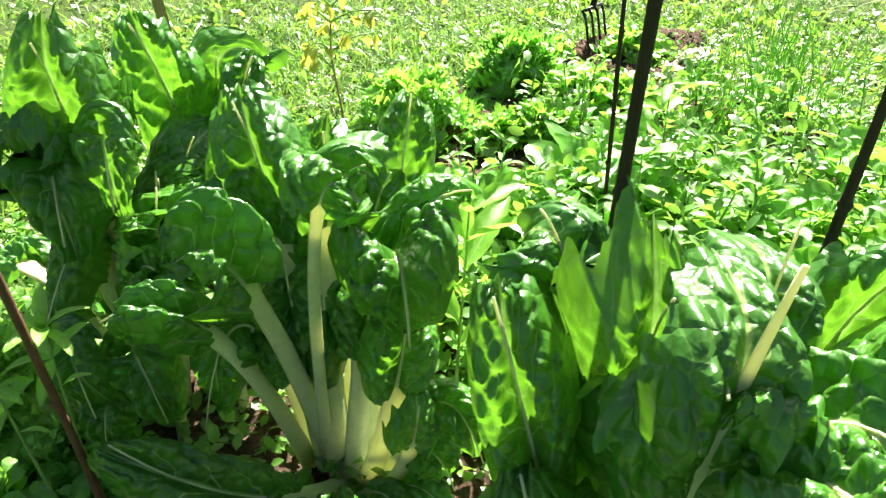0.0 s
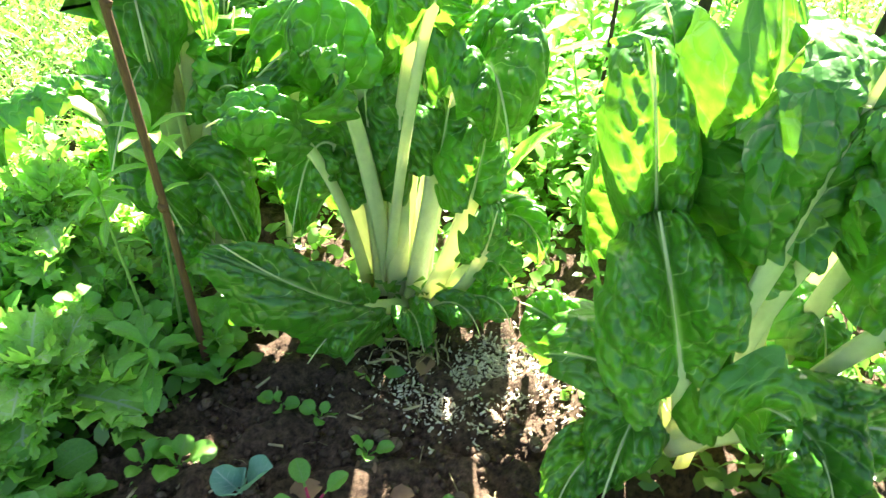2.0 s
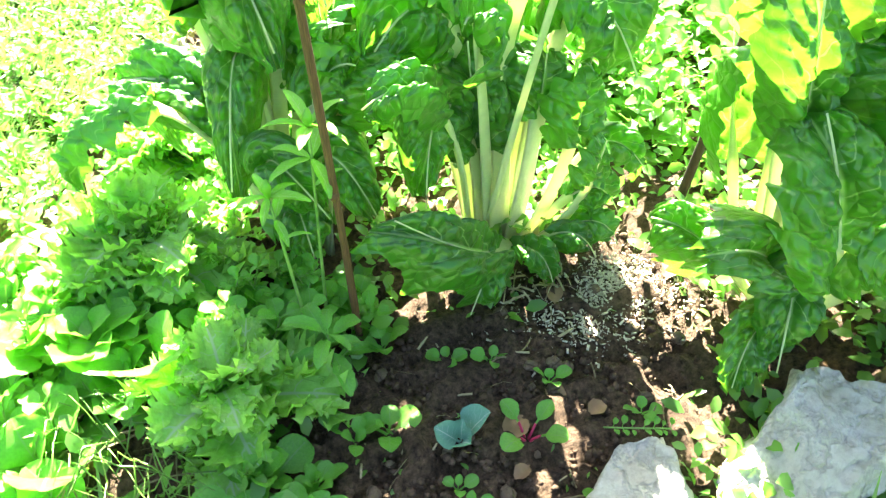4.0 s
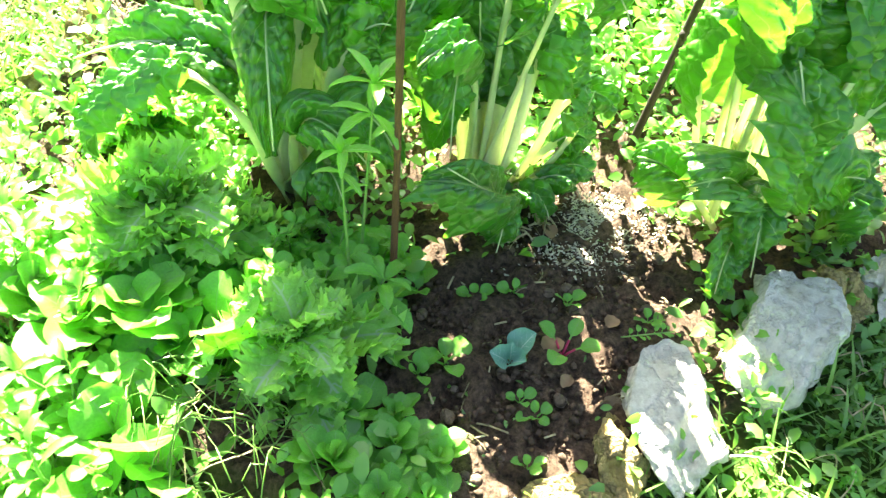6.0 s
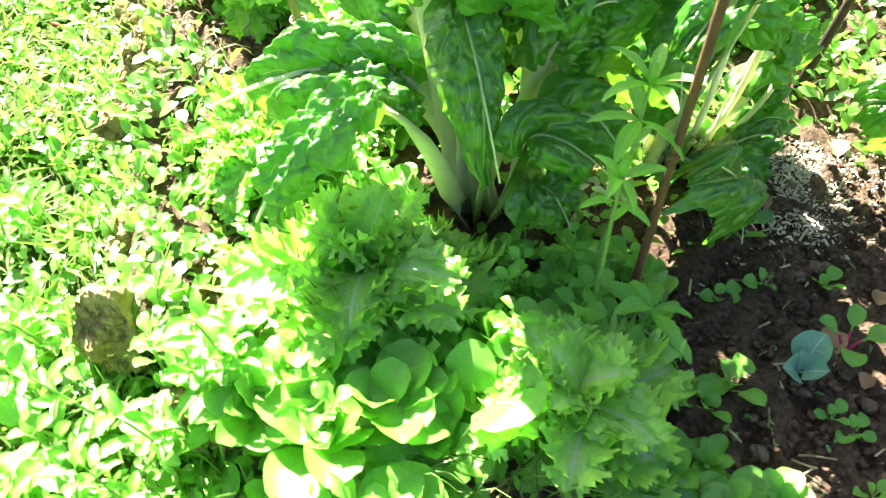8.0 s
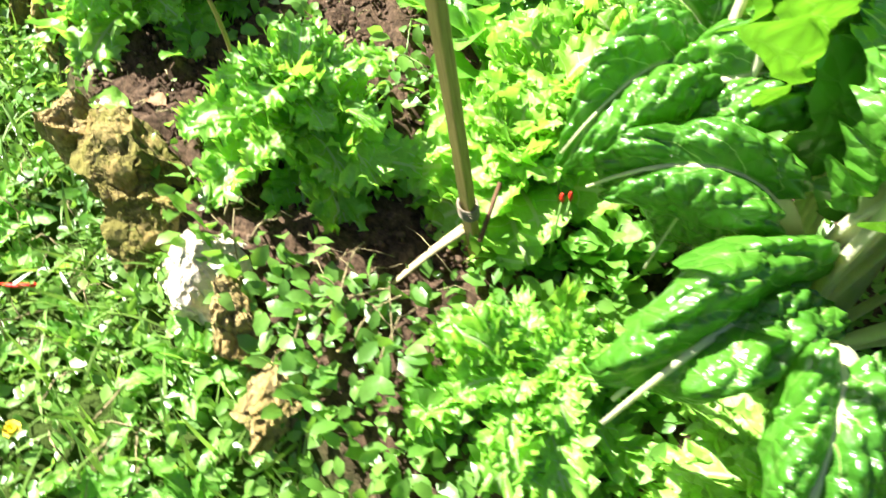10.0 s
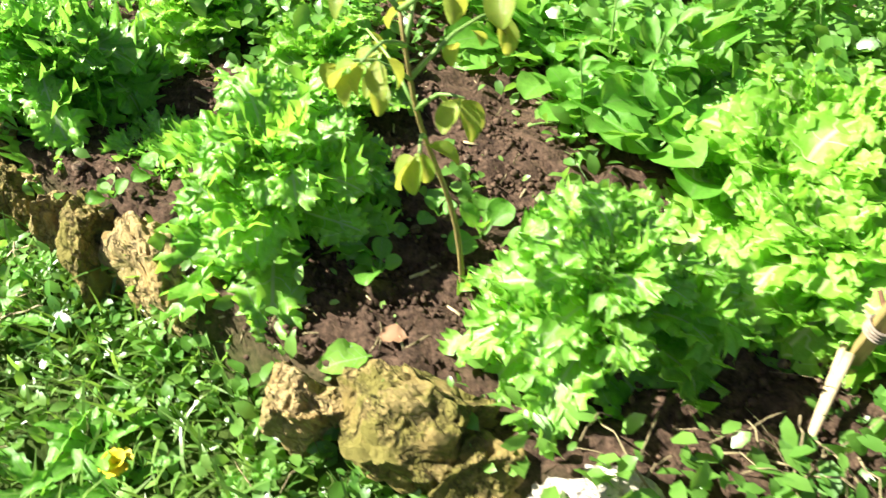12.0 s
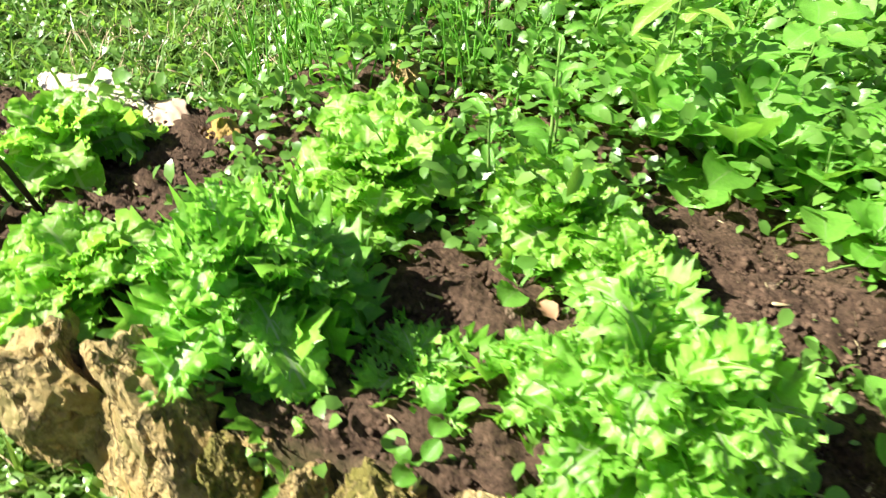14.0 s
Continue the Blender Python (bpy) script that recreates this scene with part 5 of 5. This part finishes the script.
def beet_seedling(x, y):
    ob = thing("beet_seedling", x, y, gz1(x, y), "beet seedling with red stems and green leaves on soil", "seedling")
    for k, (az, el, ln) in enumerate([(20, 55, 0.03), (110, 62, 0.034), (-40, 50, 0.028), (200, 60, 0.025)]):
        d = Vector((math.cos(radians(az)) * math.cos(radians(el)), math.sin(radians(az)) * math.cos(radians(el)), math.sin(radians(el))))
        stem = part("stem", tube_mesh("stem", [(0, 0, -0.005), d * ln * 0.5, d * ln], [0.0028, 0.0022, 0.0018], M_BEET, 6), ob, "crimson beet stem")
        part("leaf", V_SPOON[k % 4], stem, at=Matrix.Translation(d * ln * 0.7) @ pose(0, 0, 0, 0, -el + 15, az) @ Matrix.Scale(0.048, 4))


beet_seedling(-0.285, 0.435)
SD = "small bright green seedling with rounded leaves on soil"
for k, (x, y, s, n) in enumerate([(-0.50, 0.53, 0.05, 6), (-0.455, 0.52, 0.06, 5), (-0.40, 0.375, 0.035, 5), (-0.46, 0.325, 0.035, 4), (-0.405, 0.405, 0.03, 4),
                                  (-0.33, 0.60, 0.04, 5), (-0.27, 0.57, 0.035, 5), (-0.21, 0.50, 0.035, 5), (-0.53, 0.59, 0.04, 4), (-0.41, 0.66, 0.06, 5),
                                  (-0.25, 0.31, 0.04, 3), (-0.58, 0.41, 0.05, 6), (-0.12, 0.40, 0.035, 5),
                                  (-0.10, 1.80, 0.085, 5), (-0.055, 1.86, 0.06, 4), (-0.16, 1.76, 0.05, 4), (-0.30, 1.57, 0.07, 6), (0.02, 1.80, 0.03, 4), (0.10, 2.30, 0.05, 5),
                                  (0.28, 2.12, 0.08, 4), (0.05, 2.36, 0.05, 5), (-0.15, 1.96, 0.06, 5), (0.10, 2.55, 0.11, 4)]):
    rosette("seedling", x, y, s, n, V_SPOON, SD, "seedling", "seedlings on the soil", 500 + k, up=(25, 70), tall=0.2)


def vetch(x, y):
    ob = thing("vetch_sprig", x, y, gz1(x, y) + 0.004, "creeping vetch sprig with paired small leaves", "weed")
    line = spline([(0, 0, 0), (0.02, -0.02, 0.012), (0.05, -0.035, 0.012), (0.08, -0.045, 0.006)], 8)
    part("stem", tube_mesh("stem", line, [0.0014] * 8, M_STEM, 5), ob)
    for i in range(1, 8):
        for sgn in (-1, 1):
            part("leaf", V_SPOON[0], ob, at=Matrix.Translation(line[i]) @ pose(0, 0, 0, 12 * sgn, -15 - 7 * (i % 3), -30 + sgn * (52 + 9 * (i % 4))) @ Matrix.Scale(0.013 + 0.003 * (i % 3), 4))


vetch(-0.18, 0.405)


def fallen_leaf(x, y, size, yaw, material, label, up=0.006):
    me = leaf_variant("fallen_leaf", size, size * 0.36, material, int(1000 * abs(x + y)), bend=-25, cup=0.5, ruffle=0.12, freq=2, stem=0.12, stem_w=0.08, rows=12, cols=7, rise=12)
    ob = new("fallen_leaf", me)
    ob.matrix_basis = pose(x, y, gz1(x, y) + up, 0, 0, yaw)
    return tagged(ob, label, "leaf", "fallen leaves")


for x, y, s, a in [(-0.315, 0.44, 0.05, 30), (-0.21, 0.455, 0.04, 100), (-0.19, 0.43, 0.035, 10), (-0.30, 0.40, 0.03, 200), (-0.12, 0.63, 0.04, 60), (0.08, 0.60, 0.05, 30),
                   (-0.55, 0.66, 0.03, 10), (-0.28, 1.93, 0.04, 80), (0.2, 2.1, 0.04, 10), (-0.25, 1.55, 0.05, 300)]:
    fallen_leaf(x, y, s, a, M_BROWNLEAF, "curled brown dead leaf lying on the soil")
fallen_leaf(-0.30, 1.98, 0.07, 100, M_FRISEE, "torn green lettuce leaf lying on the soil")

# ---------------------------------------------------------------- weeds that stand out
V_LONG = [leaf_variant("long_leaf", 1.0, 0.14 + 0.02 * k, M_LIME, 600 + k, bend=-45, cup=0.35, ruffle=0.05, freq=2, lobes=0.12, lobe_n=7, stem=0.05, stem_w=0.15,
                       shape=(0.85, 0.6), rows=16, cols=7, rise=8) for k in range(3)]


def whorl_weed(x, y, height, label, seed, variants, size, lean=(0.0, 0.0), bud=True, count=14, rise=(-15, 45), low=0.35):
    """A weed with a bare stem, scattered leaves and a whorl at the top."""
    r = random.Random(seed)
    ob = thing("tall_weed", x, y, gz1(x, y), label, "weed")
    top = Vector((lean[0], lean[1], height))
    line = spline([(0, 0, -0.01), top * 0.5, top], 9)
    part("stem", tube_mesh("stem", line, [0.0032 - 0.0002 * i for i in range(9)], M_STEM, 6), ob)
    for k in range(count):
        f = low + (1 - low) * (k / (count - 1)) ** 0.6
        p = line[min(8, int(f * 8.9))]
        part("leaf", r.choice(variants), ob, at=Matrix.Translation(p) @ pose(0, 0, 0, 0, 0, k * 137.5) @ pose(0, 0, 0, r.uniform(-15, 15), -r.uniform(*rise), 0)
             @ Matrix.Scale(size * r.uniform(0.7, 1.15) * (1.15 - 0.4 * f), 4))
    if bud:
        part("bud", tube_mesh("bud", [top, top + Vector((0, 0, 0.014)), top + Vector((0.002, 0, 0.026))], [0.004, 0.007, 0.002], M_LIME, 7), ob, "yellow-green flower bud")


whorl_weed(-0.47, 0.735, 0.37, "leggy weed with pale narrow leaves beside a thin stick", 1, V_LONG, 0.075, (0.02, 0.0), True, 11, (-15, 45), 0.75)
whorl_weed(-0.50, 0.71, 0.30, "leggy weed with pale narrow leaves beside a thin stick", 2, V_LONG, 0.065, (-0.02, 0.0), True, 9, (-15, 45), 0.75)
whorl_weed(-0.49, 0.66, 0.10, "low weed with drooping pointed leaves at a stick's foot", 3, V_LANCE, 0.08, (0.0, -0.02), False, 12)
V_THISTLE = [leaf_variant("thistle_leaf", 1.0, 0.17 + 0.02 * k, M_LIME, 610 + k, bend=-22, cup=0.4, ruffle=0.07, freq=2, lobes=0.2, lobe_n=6, stem=0.05, stem_w=0.2,
                          shape=(0.85, 0.6), rows=16, cols=7, rise=4) for k in range(3)]
whorl_weed(0.05, 0.92, 0.40, "bright sunlit sow thistle with pointed leaves", 4, V_THISTLE, 0.15, (0.03, -0.02), False, 9, (20, 65))
whorl_weed(0.34, 1.12, 0.24, "weed with small yellow-green leaves in the sun", 5, V_LANCE, 0.08)
whorl_weed(0.62, 1.66, 0.28, "upright weed with long lance-shaped leaves", 6, V_LONG, 0.15, (0, 0), False, 9)
whorl_weed(0.50, 1.45, 0.22, "weed with large bright green leaves", 7, V_BROAD, 0.15, (0, 0), False, 8)
SO = "sorrel with long-stalked upright oval leaves"
V_SORREL = [leaf_variant("sorrel_leaf", 1.0, 0.17 + 0.02 * k, M_SPOON, 620 + k, bend=-45, cup=0.25, ruffle=0.05, freq=2, stem=0.45, stem_w=0.09, shape=(0.9, 0.5),
                         rows=18, cols=7, rise=5) for k in range(3)]
for k, (x, y, s) in enumerate([(0.05, 1.49, 0.21), (0.16, 1.44, 0.22), (-0.03, 1.44, 0.20), (0.42, 1.62, 0.24), (0.30, 1.56, 0.20), (0.24, 1.40, 0.22), (0.54, 1.72, 0.2)]):
    rosette("sorrel", x, y, s, 16, V_SORREL, SO, "sorrel", "sorrel plants", 640 + k, up=(40, 82), tall=0.0)
rosette("frisee_endive", 0.20, 2.31, 0.13, 14, V_FRID, "shaded grey-green young endive lying on the soil", "endive", G1, 660, up=(-2, 30), tall=0.2)


def spear_clump(x, y, n, height, label, seed, spread=0.05):
    """Thin upright leaves in a tuft, as of chives."""
    r = random.Random(seed)
    ob = thing("chive_clump", x, y, gz1(x, y), label, "chives", "chive clumps")
    for k in range(n):
        az, lean, h = r.uniform(0, 6.28), r.uniform(0.03, 0.45), height * r.uniform(0.6, 1.1)
        b = Vector((r.gauss(0, spread), r.gauss(0, spread), -0.005))
        d = Vector((math.cos(az) * lean, math.sin(az) * lean, 1)) * h
        pts = spline([b, b + d * 0.5, b + d + Vector((math.cos(az) * lean * 0.3, math.sin(az) * lean * 0.3, -0.15 * lean)) * h], 6)
        part("leaf", tube_mesh("spear", pts, [0.0022, 0.0022, 0.002, 0.0017, 0.0012, 0.0004], M_SPOON, 5), ob)


spear_clump(1.15, 2.12, 46, 0.36, "clump of thin dark green chive leaves", 1, 0.09)
spear_clump(0.92, 1.93, 40, 0.24, "clump of thin upright grassy leaves", 2, 0.08)
spear_clump(1.05, 2.3, 30, 0.22, "clump of thin upright grassy leaves", 3, 0.08)


# ---------------------------------------------------------------- flowers, litter
def dandelion(x, y, h, size):
    ob = thing("dandelion", x, y, gz1(x, y), "yellow dandelion flower in the weedy lawn", "dandelion", "dandelions")
    part("stem", tube_mesh("stem", [(0, 0, -0.01), (0.003, 0, h * 0.6), (0.0, 0.0, h)], [0.0022, 0.002, 0.0018], M_STEM, 6), ob)
    verts, faces = [], []
    r = random.Random(3)
    for ring, (n, rad, el) in enumerate([(22, 1.0, 12), (18, 0.8, 38), (12, 0.5, 65)]):
        for k in range(n):
            a = 6.283 * k / n + ring
            d = Vector((math.cos(a) * math.cos(radians(el)), math.sin(a) * math.cos(radians(el)), math.sin(radians(el)))) * size * rad * r.uniform(0.85, 1.1)
            s = Vector((-math.sin(a), math.cos(a), 0)) * size * 0.12
            b = len(verts)
            verts += [Vector((0, 0, h)) + d * 0.15 - s * 0.5, Vector((0, 0, h)) + d * 0.15 + s * 0.5, Vector((0, 0, h)) + d + s, Vector((0, 0, h)) + d - s]
            faces.append((b, b + 1, b + 2, b + 3))
    part("petals", mesh_of("petals", verts, faces, M_YELLOW, smooth=False), ob, "bright yellow petals")


dandelion(-0.345, 2.33, 0.035, 0.022)
dandelion(-0.14, 2.60, 0.03, 0.012)
dandelion(-0.80, 1.90, 0.03, 0.012)


def red_strip():
    pts = spline([(-0.03, 0.0, 0.0), (-0.01, 0.006, 0.006), (0.012, 0.004, 0.006), (0.03, -0.004, 0.0)], 9)
    ob = new("red_strip", tube_mesh("red_strip", pts, [0.002, 0.0055, 0.006, 0.006, 0.006, 0.0055, 0.005, 0.004, 0.002], M_RED, 8, 0.6))
    ob.matrix_basis = pose(-0.60, 2.03, gz1(-0.60, 2.03) + 0.03, 0, 0, 110)
    tagged(ob, "thin bright red strip lying in the weedy lawn", "strip")


red_strip()


def red_bud(x, y, h):
    ob = thing("red_flower_bud", x, y, gz1(x, y), "small red flower bud on a thin green stem", "flower", "red flower buds")
    part("stem", tube_mesh("stem", [(0, 0, -0.01), (0.004, 0, h)], [0.0016, 0.0014], M_STEM, 5), ob)
    part("bud", tube_mesh("bud", [(0.004, 0, h), (0.005, 0, h + 0.005), (0.006, 0.001, h + 0.010), (0.006, 0.001, h + 0.014)], [0.002, 0.0035, 0.003, 0.001], M_RED, 7), ob)


red_bud(-0.40, 1.28, 0.15)
red_bud(-0.37, 1.27, 0.12)


def straws(name, n, cx, cy, rx, ry, length, material, label, lift=0.012, thick=0.0013):
    """Long thin bent stalks lying over one another."""
    r = random.Random(int(abs(cx * 1000) + abs(cy * 100)))
    verts, faces = [], []
    for _ in range(n):
        x, y = cx + r.uniform(-rx, rx), cy + r.uniform(-ry, ry)
        a, ln, bow = r.uniform(0, 6.28), length * r.uniform(0.5, 1.3), r.uniform(-0.4, 0.4)
        z = gz1(x, y)
        for i in range(6):
            f = i / 5 - 0.5
            px = x + math.cos(a) * f * ln - math.sin(a) * bow * ln * (f * f)
            py = y + math.sin(a) * f * ln + math.cos(a) * bow * ln * (f * f)
            pz = z + lift * (1.2 - 3 * f * f) * r.uniform(0.8, 1.4) + 0.004
            for k in range(3):
                verts.append((px + thick * math.cos(2.09 * k + a), py + thick * math.sin(2.09 * k + a), pz + thick * math.sin(2.09 * k)))
        b = len(verts) - 18
        for i in range(5):
            for k in range(3):
                faces.append((b + 3 * i + k, b + 3 * i + (k + 1) % 3, b + 3 * i + 3 + (k + 1) % 3, b + 3 * i + 3 + k))
    return tagged(new(name, mesh_of(name, verts, faces, material)), label, "straw", kind="stuff")


straws("dry_grass", 20, -0.80, 0.57, 0.10, 0.09, 0.13, M_DRYSTEM, "long dry grass stems lying in green turf", 0.03, 0.001)
straws("green_grass", 80, -0.82, 0.60, 0.11, 0.11, 0.12, M_GRASS, "long green grass lying at the bed edge", 0.05, 0.001)
straws("dry_grass", 16, -0.53, 1.51, 0.11, 0.09, 0.11, M_DRYSTEM, "dry stems tangled between rocks and weeds", 0.03)
straws("dry_grass", 110, -0.75, 2.05, 0.35, 0.40, 0.09, M_DRYSTEM, "dry grass stems scattered over the lawn", 0.03)
straws("dry_grass", 90, -0.05, 2.75, 0.40, 0.25, 0.09, M_STRAW, "dry grass stems scattered over the lawn", 0.03)
straws("dry_grass", 50, 0.15, 0.05, 0.35, 0.12, 0.08, M_STRAW, "dry grass stems scattered over the lawn", 0.03)
straws("dry_roots", 22, -0.14, 0.68, 0.10, 0.03, 0.06, M_STRAW, "thin tan roots and dead stems under the chard", 0.01, 0.0016)
straws("dry_grass", 70, 1.45, 2.55, 0.30, 0.25, 0.10, M_STRAW, "dry grass stems scattered over the lawn", 0.04)
straws("twig_bits", 34, -0.28, 0.46, 0.26, 0.15, 0.035, M_DRYSTEM, "short dry twigs and stalk bits on the soil", 0.004, 0.0012)
straws("twig_bits", 40, 0.05, 2.0, 0.35, 0.30, 0.035, M_DRYSTEM, "short dry twigs and stalk bits on the soil", 0.004, 0.0012)
straws("cut_stalks", 14, 0.52, 2.06, 0.09, 0.06, 0.11, M_STRAW, "pale cut stalks lying between the lettuces", 0.012, 0.0045)
straws("runner_stems", 16, 0.15, 1.60, 0.35, 0.03, 0.14, M_STEM, "thin pale creeping stems along the weedy edge", 0.012, 0.0016)


# real litter, its pale tone also standing in for sun on this spot
def pale_litter():
    n = 3600
    x, y = nrg.normal(-0.02, 0.075, n), nrg.normal(0.61, 0.042, n)
    ok = patch(x, y, 28.0) > nrg.random(n) * 0.8
    x, y = x[ok], y[ok]
    n = len(x)
    chip = ([(0, -0.22, 0), (1, -0.16, 0.05), (1, 0.16, 0), (0, 0.22, 0.06), (0, -0.2, 0.16), (1, -0.12, 0.2), (1, 0.14, 0.16), (0, 0.2, 0.2)],
            [(0, 1, 5, 4), (1, 2, 6, 5), (2, 3, 7, 6), (3, 0, 4, 7), (4, 5, 6, 7)])
    scatter("pale_litter", chip, M_LITTER, np.stack([x, y, gz(x, y) + 0.002 + 0.006 * nrg.random(n)], 1), nrg.uniform(0, 6.28, n), nrg.normal(0, 0.6, n),
            0.002 + 0.008 * nrg.random(n) ** 2, "dry chips and husks strewn on the soil, coloured pale as if sunlit", "litter")


pale_litter()


def pebble(x, y, s, seed):
    r = random.Random(seed)
    bm = bmesh.new()
    bmesh.ops.create_icosphere(bm, subdivisions=2, radius=s)
    off = Vector((r.uniform(0, 9), r.uniform(0, 9), 0))
    for v in bm.verts:
        v.co *= 1 + 0.35 * noise.noise(v.co / s * 0.8 + off)
        v.co.z *= 0.7
    me = bpy.data.meshes.new("pebble")
    bm.to_mesh(me)
    bm.free()
    me.polygons.foreach_set("use_smooth", [True] * len(me.polygons))
    me.materials.append(M_PEBBLE)
    ob = new("pebble", me)
    ob.matrix_basis = pose(x, y, gz1(x, y) + s * 0.3, 0, 0, r.uniform(0, 360))
    tagged(ob, "small tan pebble lying on dark soil", "pebble", "pebbles on the soil")


for k in range(46):
    while True:
        x, y = rng.uniform(-0.6, 0.6), rng.choice([rng.uniform(0.28, 0.66), rng.uniform(1.55, 2.6)])
        if float(bareness(np.array([x]), np.array([y]))[0]) > 0.5:
            break
    pebble(x, y, rng.uniform(0.005, 0.013), k)
